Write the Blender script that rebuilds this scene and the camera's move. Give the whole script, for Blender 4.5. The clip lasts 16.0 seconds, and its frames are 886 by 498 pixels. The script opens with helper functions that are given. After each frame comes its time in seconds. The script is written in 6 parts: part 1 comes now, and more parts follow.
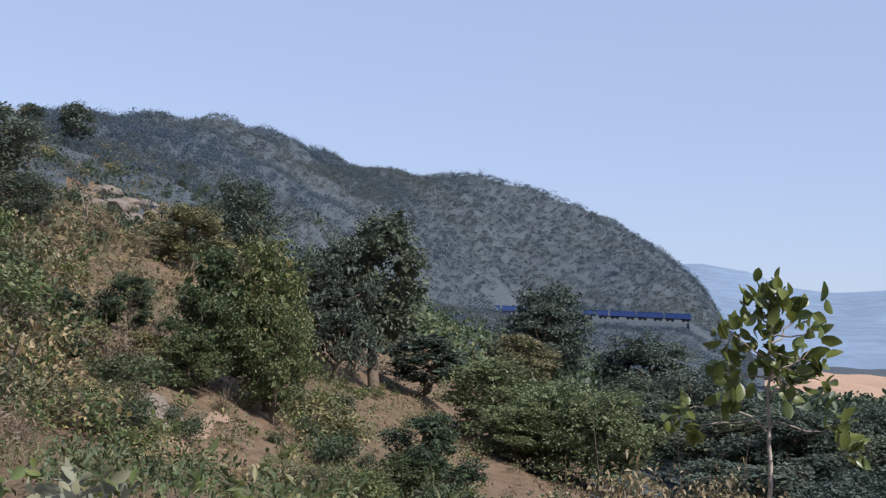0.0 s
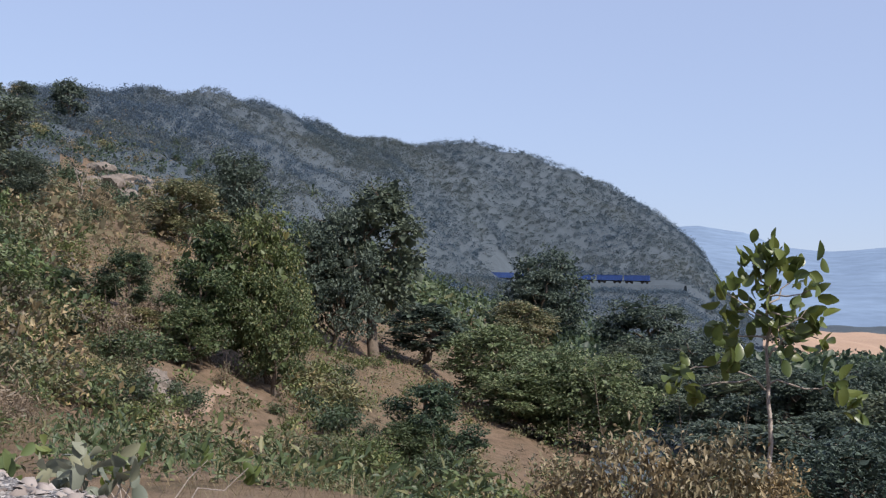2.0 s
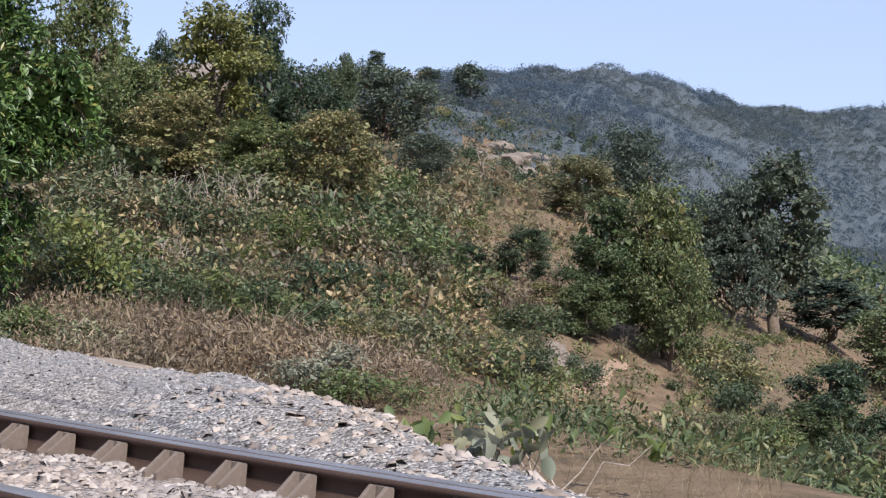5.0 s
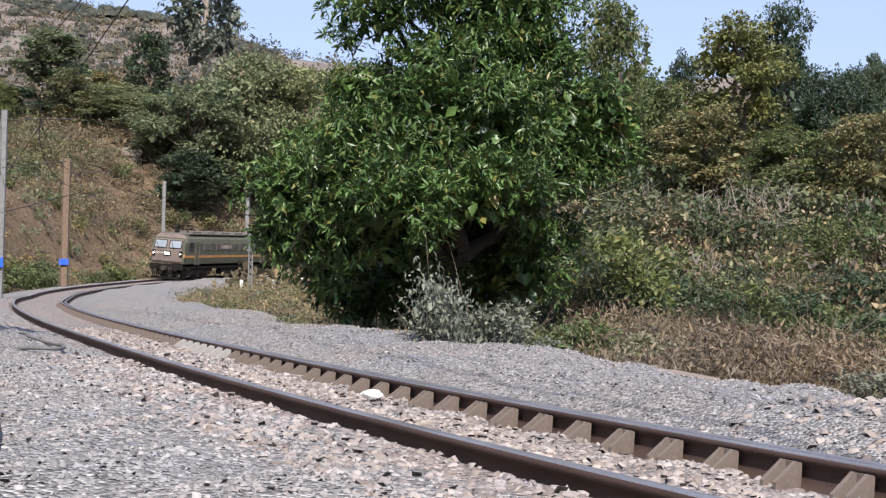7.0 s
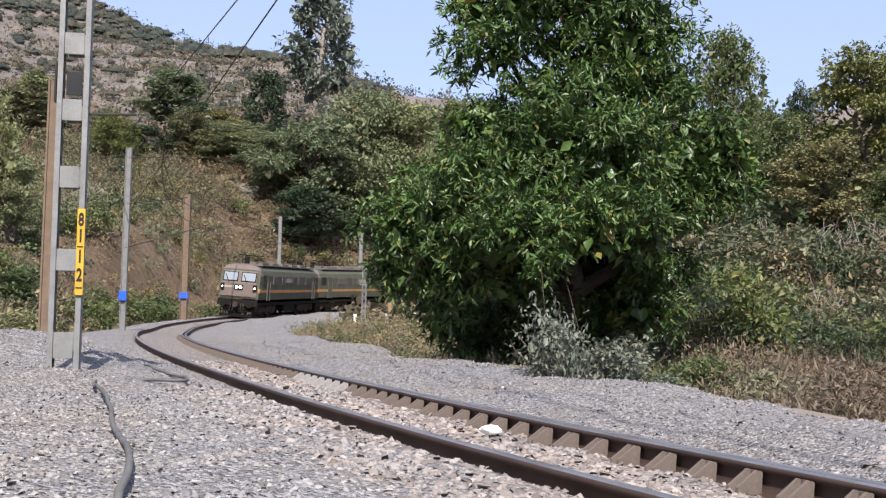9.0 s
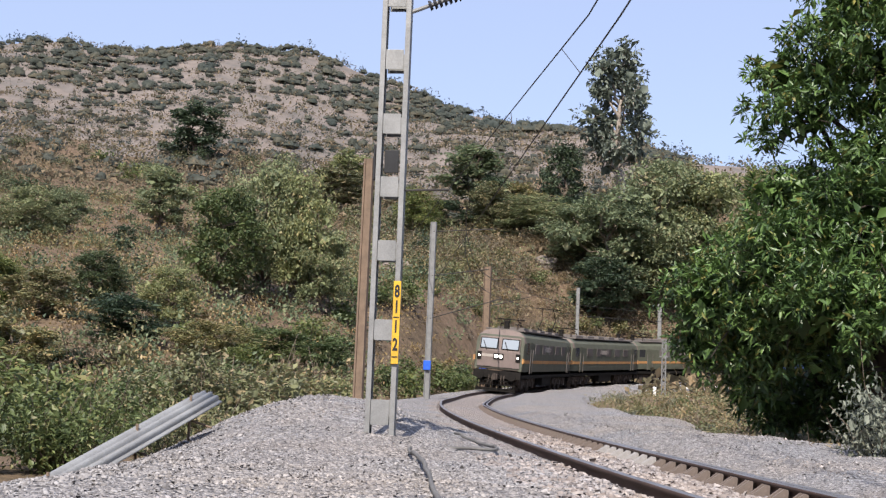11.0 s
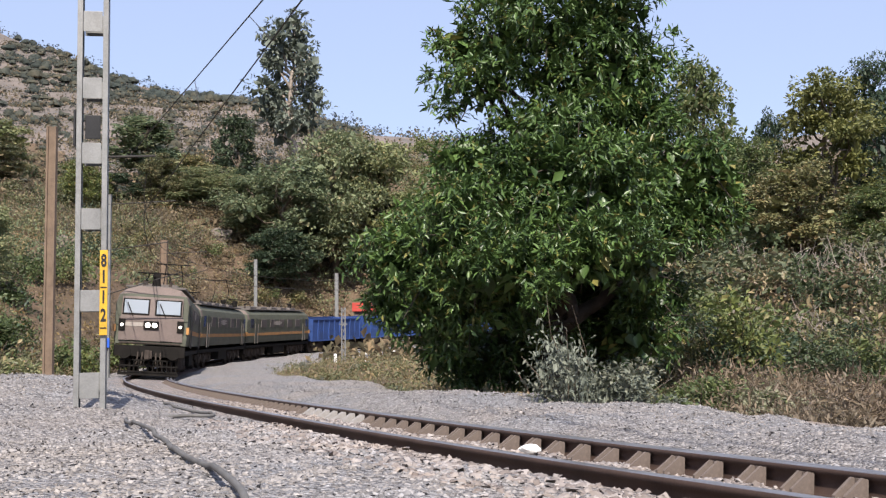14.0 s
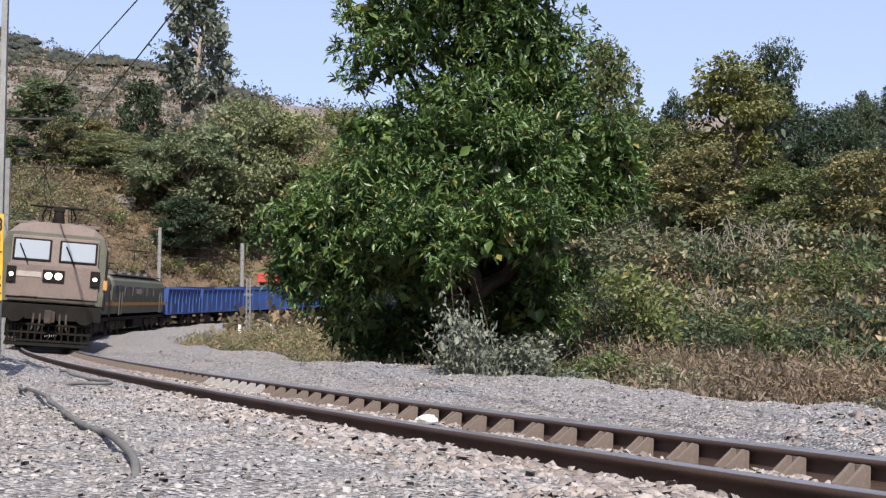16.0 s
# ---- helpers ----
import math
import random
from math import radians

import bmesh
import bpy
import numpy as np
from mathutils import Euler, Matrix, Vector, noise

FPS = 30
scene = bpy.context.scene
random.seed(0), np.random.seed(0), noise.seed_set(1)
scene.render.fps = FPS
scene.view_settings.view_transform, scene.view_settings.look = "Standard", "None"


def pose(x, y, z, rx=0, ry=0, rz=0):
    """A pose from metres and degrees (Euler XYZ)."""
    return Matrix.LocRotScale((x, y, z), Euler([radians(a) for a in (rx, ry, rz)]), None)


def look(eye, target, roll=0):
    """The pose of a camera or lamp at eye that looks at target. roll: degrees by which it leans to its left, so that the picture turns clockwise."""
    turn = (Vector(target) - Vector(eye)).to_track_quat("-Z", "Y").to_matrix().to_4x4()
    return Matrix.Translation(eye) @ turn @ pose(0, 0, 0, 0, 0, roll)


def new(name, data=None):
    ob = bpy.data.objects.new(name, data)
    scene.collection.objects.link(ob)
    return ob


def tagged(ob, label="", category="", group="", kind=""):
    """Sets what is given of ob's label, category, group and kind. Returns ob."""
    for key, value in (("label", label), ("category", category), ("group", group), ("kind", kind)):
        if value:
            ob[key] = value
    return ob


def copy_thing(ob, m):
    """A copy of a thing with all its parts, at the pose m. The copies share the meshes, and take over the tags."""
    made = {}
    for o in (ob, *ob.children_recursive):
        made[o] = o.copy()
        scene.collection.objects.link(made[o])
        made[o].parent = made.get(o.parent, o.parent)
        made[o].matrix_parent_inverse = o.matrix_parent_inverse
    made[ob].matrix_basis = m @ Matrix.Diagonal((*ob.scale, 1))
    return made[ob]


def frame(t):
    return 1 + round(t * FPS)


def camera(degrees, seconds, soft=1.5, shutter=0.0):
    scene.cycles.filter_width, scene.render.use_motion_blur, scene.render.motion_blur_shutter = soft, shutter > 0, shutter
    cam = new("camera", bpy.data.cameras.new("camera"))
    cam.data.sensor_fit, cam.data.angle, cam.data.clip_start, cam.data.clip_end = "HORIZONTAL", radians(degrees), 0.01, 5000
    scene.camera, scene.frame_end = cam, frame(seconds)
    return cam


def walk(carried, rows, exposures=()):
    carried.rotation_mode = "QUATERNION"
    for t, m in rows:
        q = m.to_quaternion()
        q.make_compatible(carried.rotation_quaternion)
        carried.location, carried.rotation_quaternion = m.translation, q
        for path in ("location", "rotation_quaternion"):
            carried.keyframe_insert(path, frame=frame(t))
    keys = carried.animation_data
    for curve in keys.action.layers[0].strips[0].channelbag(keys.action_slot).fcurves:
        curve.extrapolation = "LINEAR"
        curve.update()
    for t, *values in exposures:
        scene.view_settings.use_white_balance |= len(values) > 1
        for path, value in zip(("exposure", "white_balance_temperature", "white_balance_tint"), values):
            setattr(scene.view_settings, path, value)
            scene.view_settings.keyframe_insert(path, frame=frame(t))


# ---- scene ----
cam = camera(40.08, 16.0, soft=1.3)
PATH = [
    (0, (0.486, 0.030, 0.721), (7.201, 7.387, 1.606), 3.09),
    (0.5, (0.483, 0.031, 0.722), (7.214, 7.381, 1.540), 2.87),
    (1, (0.463, -0.000, 0.718), (7.221, 7.329, 1.497), 2.74),
    (1.5, (0.427, -0.024, 0.711), (7.186, 7.313, 1.408), 2.45),
    (2, (0.421, -0.009, 0.717), (7.179, 7.335, 1.344), 1.66),
    (2.5, (0.396, 0.017, 0.720), (7.057, 7.450, 1.345), 1.01),
    (3, (0.415, 0.077, 0.739), (6.627, 7.885, 1.402), 1.20),
    (3.2, (0.431, 0.073, 0.739), (6.650, 7.874, 1.422), 1.13),
    (5.3, (0.332, 0.001, 0.728), (3.079, 9.613, 0.963), 2.27),
    (5.5, (0.303, 0.035, 0.724), (1.786, 9.923, 0.904), 1.39),
    (6, (0.219, 0.074, 0.704), (0.574, 10.066, 0.868), 1.21),
    (6.5, (0.074, 0.115, 0.688), (0.254, 10.112, 0.877), 1.05),
    (7, (-0.009, 0.121, 0.675), (-0.012, 10.115, 1.007), 1.03),
    (7.5, (-0.031, 0.108, 0.678), (-0.228, 10.099, 1.052), 0.96),
    (8, (-0.050, 0.109, 0.679), (-0.432, 10.091, 1.136), 0.91),
    (8.5, (-0.054, 0.124, 0.674), (-0.637, 10.093, 1.205), 1.11),
    (9, (-0.064, 0.127, 0.674), (-0.988, 10.066, 1.273), 1.36),
    (9.5, (-0.146, 0.108, 0.665), (-3.032, 9.659, 1.335), 2.59),
    (10, (-0.157, 0.074, 0.680), (-3.612, 9.402, 1.708), 1.66),
    (10.2, (-0.159, 0.112, 0.691), (-3.680, 9.407, 1.785), 1.58),
    (12.3, (-0.241, 0.047, 0.591), (-3.069, 9.583, 1.625), 3.85),
    (12.5, (-0.323, 0.113, 0.582), (-3.134, 9.655, 1.605), 3.51),
    (13, (-0.396, 0.029, 0.572), (-2.341, 9.765, 1.765), -1.95),
    (13.5, (-0.480, -0.130, 0.577), (-1.260, 9.779, 1.676), -2.30),
    (14, (-0.506, -0.147, 0.567), (-1.190, 9.788, 1.478), -0.68),
    (14.5, (-0.517, -0.171, 0.565), (-1.128, 9.775, 1.410), -0.33),
    (15, (-0.512, -0.209, 0.566), (-1.078, 9.741, 1.395), 0.06),
    (15.5, (-0.462, -0.252, 0.561), (-1.023, 9.703, 1.325), 0.25),
    (16, (-0.456, -0.209, 0.552), (-0.385, 9.767, 1.241), 0.18),
]
EXPOSURES = [(0.0, 0.98, 6450, 12), (3.2, 1.0, 6450, 12), (5.3, 1.3, 6450, 12), (9.0, 1.28, 6500, 12), (10.2, 1.28, 6600, 12), (12.5, 1.26, 6600, 12), (14.0, 1.26, 6650, 12), (16.0, 1.26, 6600, 12)]
walk(cam, [(t, look(eye, target, roll)) for t, eye, target, roll in PATH], EXPOSURES)

# ---- light ----
SUN_DIR = Vector((0.12, -0.88, 0.95)).normalized()
world = bpy.data.worlds.new("world")
scene.world = world
world.use_nodes = True
wn = world.node_tree
sky = wn.nodes.new("ShaderNodeTexSky")
sky.sky_type = "NISHITA"
sky.sun_disc = False
sky.sun_elevation = math.asin(SUN_DIR.z)
sky.sun_rotation = math.atan2(SUN_DIR.x, SUN_DIR.y)
sky.air_density, sky.dust_density, sky.ozone_density = 1.0, 1.0, 2.5
veil = wn.nodes.new("ShaderNodeMix")  # the even winter haze that pales the sky
veil.data_type = "RGBA"
veil.inputs[0].default_value = 0.72
veil.inputs[7].default_value = (1.86, 2.16, 3.16, 1)
wn.links.new(sky.outputs[0], veil.inputs[6])
wn.links.new(veil.outputs[2], wn.nodes["Background"].inputs[0])
wn.nodes["Background"].inputs[1].default_value = 0.115
sun_data = bpy.data.lights.new("sun", "SUN")
sun_data.energy, sun_data.angle, sun_data.color = 3.2, radians(0.6), (1.0, 0.95, 0.87)
sun = new("sun", sun_data)
sun.matrix_world = look(SUN_DIR * 100, (0, 0, 0))
EYE = Vector((0.0, 0.0, 0.65))


# ---- materials ----
def mat(name, rough=0.8, metal=0.0, spec=0.3):
    m = bpy.data.materials.new(name)
    m.use_nodes = True
    b = m.node_tree.nodes["Principled BSDF"]
    b.inputs["Roughness"].default_value = rough
    b.inputs["Metallic"].default_value = metal
    b.inputs["Specular IOR Level"].default_value = spec
    return m, m.node_tree, b


def ramp(nt, source, stops):
    r = nt.nodes.new("ShaderNodeValToRGB")
    while len(r.color_ramp.elements) < len(stops):
        r.color_ramp.elements.new(0.5)
    for e, (p, c) in zip(r.color_ramp.elements, stops):
        e.position, e.color = p, (*c, 1)
    nt.links.new(source, r.inputs[0])
    return r.outputs[0]


def noise_tex(nt, scale, detail=5, rough=0.6, coords=None):
    n = nt.nodes.new("ShaderNodeTexNoise")
    n.inputs["Scale"].default_value, n.inputs["Detail"].default_value, n.inputs["Roughness"].default_value = scale, detail, rough
    c = coords or nt.nodes.new("ShaderNodeTexCoord").outputs["Object"]
    nt.links.new(c, n.inputs["Vector"])
    return n.outputs["Fac"]


def mix(nt, fac, a, b, kind="MIX"):
    m = nt.nodes.new("ShaderNodeMix")
    m.data_type, m.blend_type = "RGBA", kind
    for s, v in ((m.inputs[0], fac), (m.inputs[6], a), (m.inputs[7], b)):
        if isinstance(v, (int, float)):
            s.default_value = v
        elif isinstance(v, tuple):
            s.default_value = (*v, 1)
        else:
            nt.links.new(v, s)
    return m.outputs[2]


def bump(nt, b, height, strength=0.5, dist=0.02):
    n = nt.nodes.new("ShaderNodeBump")
    n.inputs["Strength"].default_value, n.inputs["Distance"].default_value = strength, dist
    nt.links.new(height, n.inputs["Height"])
    nt.links.new(n.outputs[0], b.inputs["Normal"])


def surface(name, base, dark, scale=3.0, grain=60.0, rough=0.8, metal=0.0, relief=0.3, dist=0.005, spec=0.3):
    """A worn surface: base colour broken by stains at one scale and grain at another."""
    m, nt, b = mat(name, rough, metal, spec)
    big = ramp(nt, noise_tex(nt, scale), [(0.35, dark), (0.62, base)])
    fine = noise_tex(nt, grain, 3)
    col = mix(nt, 0.35, big, ramp(nt, fine, [(0.3, tuple(c * 0.6 for c in base)), (0.7, tuple(min(1, c * 1.25) for c in base))]))
    nt.links.new(col, b.inputs["Base Color"])
    if relief:
        bump(nt, b, fine, relief, dist)
    return m


def leaf_mat(name, dark, light, dry=None, dry_share=0.0, rough=0.5, trans=0.25, spec=0.4, broad=None):
    """Leaves: colour varies from leaf to leaf and from plant to plant."""
    m, nt, b = mat(name, rough, 0, spec)
    g = nt.nodes.new("ShaderNodeNewGeometry")
    o = nt.nodes.new("ShaderNodeObjectInfo")
    col = ramp(nt, g.outputs["Random Per Island"], [(0.0, dark), (0.75, light)] if not dry_share else [(0.0, dark), (1 - dry_share - 0.05, light), (1 - dry_share, dry)])
    patch = ramp(nt, noise_tex(nt, 0.55, 3), [(0.35, (0.62, 0.66, 0.6)), (0.7, (1.15, 1.12, 1.0))])
    col = mix(nt, 1.0, col, patch, "MULTIPLY")
    if broad:  # belts of other growth along a hillside
        belts = ramp(nt, noise_tex(nt, 0.022, 4), [(0.38, broad[0]), (0.6, broad[1])])
        col = mix(nt, 1.0, col, belts, "MULTIPLY")
    tint = ramp(nt, o.outputs["Random"], [(0.0, (0.7, 0.78, 0.8)), (0.5, (1.0, 1.0, 1.0)), (1.0, (1.18, 1.1, 0.9))])
    col = mix(nt, 1.0, col, tint, "MULTIPLY")
    nt.links.new(col, b.inputs["Base Color"])
    t = nt.nodes.new("ShaderNodeBsdfTranslucent")
    nt.links.new(col, t.inputs[0])
    s = nt.nodes.new("ShaderNodeMixShader")
    s.inputs[0].default_value = trans
    out = nt.nodes["Material Output"]
    nt.links.new(b.outputs[0], s.inputs[1])
    nt.links.new(t.outputs[0], s.inputs[2])
    nt.links.new(s.outputs[0], out.inputs[0])
    return m


def soil_mat():
    m, nt, b = mat("hillside_soil", 0.95, 0, 0.1)
    soil = ramp(nt, noise_tex(nt, 0.06, 6), [(0.3, (0.0707, 0.0606, 0.0384)), (0.45, (0.128, 0.0907, 0.0612)), (0.58, (0.158, 0.102, 0.0738)), (0.7, (0.176, 0.132, 0.0969))])
    fine = noise_tex(nt, 1.4, 6, 0.7)
    col = mix(nt, 0.55, soil, ramp(nt, fine, [(0.35, (0.0439, 0.0439, 0.0271)), (0.5, (0.128, 0.0943, 0.0614)), (0.68, (0.195, 0.148, 0.108))]))
    nt.links.new(col, b.inputs["Base Color"])
    bump(nt, b, fine, 0.8, 0.25)
    return m


def gravel_mat(name="crushed_stone_ballast", tint=(1.15, 1.15, 1.15)):
    m, nt, b = mat(name, 0.92, 0, 0.2)
    co = nt.nodes.new("ShaderNodeTexCoord").outputs["Object"]
    v = nt.nodes.new("ShaderNodeTexVoronoi")
    v.inputs["Scale"].default_value = 44
    nt.links.new(co, v.inputs["Vector"])
    sep = nt.nodes.new("ShaderNodeSeparateColor")
    nt.links.new(v.outputs["Color"], sep.inputs[0])
    tone = ramp(nt, sep.outputs[0], [(0.0, (0.085, 0.081, 0.08)), (0.35, (0.18, 0.172, 0.169)), (0.75, (0.255, 0.245, 0.239)), (1.0, (0.37, 0.357, 0.348))])
    dust = ramp(nt, noise_tex(nt, 0.35, 4, 0.6, co), [(0.38, (0.92, 0.94, 0.98)), (0.62, (1.04, 0.98, 0.93))])
    dust = mix(nt, 1.0, dust, ramp(nt, v.outputs["Distance"], [(0.0, tint), (1.0, tint)]), "MULTIPLY")
    nt.links.new(mix(nt, 1.0, tone, dust, "MULTIPLY"), b.inputs["Base Color"])
    inv = nt.nodes.new("ShaderNodeMath")
    inv.operation = "SUBTRACT"
    inv.inputs[0].default_value = 1.0
    nt.links.new(v.outputs["Distance"], inv.inputs[1])
    bump(nt, b, inv.outputs[0], 1.0, 0.03)
    return m


def stone_mat(name, stops):
    m, nt, b = mat(name, 0.9, 0, 0.2)
    g = nt.nodes.new("ShaderNodeNewGeometry")
    col = ramp(nt, g.outputs["Random Per Island"], stops)
    patch = ramp(nt, noise_tex(nt, 0.5, 4), [(0.4, (0.95, 0.96, 1.0)), (0.62, (1.04, 0.98, 0.93))])
    nt.links.new(mix(nt, 1.0, col, patch, "MULTIPLY"), b.inputs["Base Color"])
    bump(nt, b, noise_tex(nt, 90, 3), 0.4, 0.004)
    return m


SOIL = soil_mat()
# Wooded slopes, with the blue haze of distance put into their colour.
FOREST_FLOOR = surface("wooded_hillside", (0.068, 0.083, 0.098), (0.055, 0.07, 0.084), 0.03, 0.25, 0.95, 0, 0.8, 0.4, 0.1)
# Hills on the horizon coloured pale blue, as haze would make them.
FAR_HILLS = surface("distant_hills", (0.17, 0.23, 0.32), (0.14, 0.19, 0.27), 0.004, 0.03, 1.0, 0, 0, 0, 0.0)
# Dry hill soil; part of its grey is haze put into the colour.
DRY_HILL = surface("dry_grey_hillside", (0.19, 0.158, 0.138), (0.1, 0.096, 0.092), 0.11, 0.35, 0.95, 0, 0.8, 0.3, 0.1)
FIELD = surface("dry_field_soil", (0.36, 0.25, 0.18), (0.28, 0.19, 0.135), 0.05, 1.2, 0.95, 0, 0.4, 0.05, 0.1)
ROCK = surface("weathered_rock", (0.2, 0.168, 0.145), (0.105, 0.092, 0.082), 0.6, 5.0, 0.95, 0, 0.9, 0.15, 0.1)
GRAVEL = gravel_mat()
GRAVEL_TRACK = gravel_mat("dusty_track_ballast", (1.22, 1.12, 1.05))
STONES = stone_mat("grey_crushed_stones", [(0.0, (0.13, 0.123, 0.118)), (0.4, (0.215, 0.204, 0.197)), (0.8, (0.28, 0.267, 0.258)), (1.0, (0.37, 0.354, 0.343))])
TRACK_STONES = stone_mat("pinkish_track_stones", [(0.0, (0.155, 0.13, 0.116)), (0.4, (0.24, 0.21, 0.19)), (0.8, (0.30, 0.267, 0.245)), (1.0, (0.37, 0.335, 0.31))])
RAIL = surface("rusty_rail_steel", (0.085, 0.055, 0.045), (0.05, 0.032, 0.026), 2.0, 90, 0.7, 0.2)
RAIL_TOP = surface("worn_rail_head", (0.32, 0.31, 0.32), (0.18, 0.165, 0.16), 1.5, 60, 0.42, 0.7, 0.1)
SLEEPER = surface("dusty_concrete", (0.145, 0.115, 0.098), (0.085, 0.064, 0.055), 3.5, 50, 0.9)
LIME = surface("lime_wash", (0.30, 0.285, 0.275), (0.2, 0.18, 0.165), 5.0, 50, 0.9)
GALV = surface("galvanised_steel", (0.25, 0.25, 0.245), (0.165, 0.165, 0.16), 4.0, 80, 0.55, 0.35, 0.1)
RUSTY = surface("rusted_post_steel", (0.19, 0.135, 0.095), (0.11, 0.08, 0.06), 5.0, 60, 0.85)
BARK = surface("bark", (0.16, 0.125, 0.095), (0.075, 0.06, 0.048), 6.0, 40, 0.95, 0, 0.7, 0.02)
# Bark darkened in its colour for the shade under the mango crown.
SHADED_BARK = surface("dark_bark", (0.06, 0.047, 0.038), (0.03, 0.024, 0.02), 6.0, 40, 0.95, 0, 0.7, 0.02)
TWIG_BARK = surface("dry_twigs", (0.19, 0.14, 0.108), (0.12, 0.09, 0.07), 6.0, 40, 0.95, 0, 0.4, 0.02)
PALE_BARK = surface("pale_bark", (0.36, 0.31, 0.27), (0.22, 0.18, 0.15), 6.0, 40, 0.95, 0, 0.6, 0.02)
LEAF_MANGO = leaf_mat("mango_leaves", (0.0269, 0.056, 0.0224), (0.11, 0.193, 0.0627), (0.168, 0.162, 0.056), 0.04, 0.4, 0.16)
LEAF_GREEN = leaf_mat("green_leaves", (0.0756, 0.105, 0.0445), (0.178, 0.218, 0.0889), (0.231, 0.214, 0.107), 0.08, 0.5, 0.32)
LEAF_DARK = leaf_mat("dark_leaves", (0.0382, 0.0601, 0.04), (0.091, 0.125, 0.0746), None, 0, 0.5, 0.3)
LEAF_OLIVE = leaf_mat("olive_leaves", (0.105, 0.114, 0.0646), (0.211, 0.214, 0.119), (0.286, 0.228, 0.143), 0.15)
LEAF_YELLOW = leaf_mat("yellowing_leaves", (0.095, 0.112, 0.042), (0.2, 0.205, 0.08))
LEAF_GREY = leaf_mat("dusty_grey_leaves", (0.111, 0.119, 0.0978), (0.281, 0.289, 0.246), None, 0, 0.6)
LEAF_DRY = leaf_mat("dry_foliage", (0.15, 0.108, 0.0655), (0.337, 0.263, 0.169))
LEAF_TWIG = leaf_mat("dry_reddish_stems", (0.12, 0.0876, 0.0691), (0.248, 0.188, 0.143))
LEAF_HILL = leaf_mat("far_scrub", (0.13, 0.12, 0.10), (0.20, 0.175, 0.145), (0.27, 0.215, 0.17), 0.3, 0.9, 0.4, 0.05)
LEAF_VALLEY = leaf_mat("valley_leaves", (0.0531, 0.0797, 0.0382), (0.133, 0.165, 0.0765), (0.203, 0.191, 0.0956), 0.06, 0.5, 0.28)
# Far leaves tinted blue-grey in the colour to stand for haze.
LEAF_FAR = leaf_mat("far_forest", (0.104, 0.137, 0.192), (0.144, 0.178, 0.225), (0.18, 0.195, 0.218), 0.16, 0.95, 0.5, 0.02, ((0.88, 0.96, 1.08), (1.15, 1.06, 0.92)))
# Green paled towards grey in the colour, for the haze over the slopes.
LEAF_SLOPE = leaf_mat("slope_leaves", (0.147, 0.183, 0.112), (0.279, 0.31, 0.178), (0.342, 0.31, 0.194), 0.1, 0.6, 0.35)
# The dark leaves again, paler and bluer: valley haze in the colour.
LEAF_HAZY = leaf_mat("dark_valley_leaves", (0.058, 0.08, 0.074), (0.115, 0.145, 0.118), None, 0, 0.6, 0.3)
# Scrub of the dry hill, greyed in the colour for distance haze.
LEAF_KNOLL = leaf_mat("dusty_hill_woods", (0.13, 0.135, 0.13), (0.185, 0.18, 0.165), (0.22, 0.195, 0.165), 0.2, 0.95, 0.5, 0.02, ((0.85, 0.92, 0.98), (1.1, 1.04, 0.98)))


# ---- mesh helpers ----
def part(name, bm, material, parent=None, label=""):
    me = bpy.data.meshes.new(name)
    bm.to_mesh(me)
    bm.free()
    me.materials.append(material)
    ob = new(name, me)
    if parent is not None:
        ob.parent = parent
    return tagged(ob, label)


def arrays(name, verts, faces, material, parent=None, label="", smooth=False):
    """A mesh object from arrays of corners and of faces with equal numbers of corners."""
    verts, faces = np.asarray(verts, np.float32), np.asarray(faces, np.int32)
    me = bpy.data.meshes.new(name)
    n, k = faces.shape
    me.vertices.add(len(verts))
    me.vertices.foreach_set("co", verts.ravel())
    me.loops.add(n * k)
    me.loops.foreach_set("vertex_index", faces.ravel())
    me.polygons.add(n)
    me.polygons.foreach_set("loop_start", np.arange(0, n * k, k, dtype=np.int32))
    me.update(calc_edges=True)
    me.validate()
    if smooth:
        me.polygons.foreach_set("use_smooth", np.ones(n, bool))
    me.materials.append(material)
    ob = new(name, me)
    if parent is not None:
        ob.parent = parent
    return tagged(ob, label)


def box(bm, cx, cy, cz, sx, sy, sz, bevel=0.0, m=None):
    r = bmesh.ops.create_cube(bm, size=1.0, matrix=(m or Matrix()) @ Matrix.Translation((cx, cy, cz)) @ Matrix.Diagonal((sx, sy, sz, 1)))
    if bevel:
        edges = list({e for v in r["verts"] for e in v.link_edges})
        bmesh.ops.bevel(bm, geom=edges, offset=bevel, segments=2, affect="EDGES", profile=0.7)
    return bm


def cyl(bm, a, b, r1, r2=None, n=10):
    a, b = Vector(a), Vector(b)
    q = (b - a).to_track_quat("Z", "Y").to_matrix().to_4x4()
    bmesh.ops.create_cone(bm, cap_ends=True, segments=n, radius1=r1, radius2=r1 if r2 is None else r2, depth=(b - a).length,
                          matrix=Matrix.Translation((a + b) / 2) @ q)
    return bm


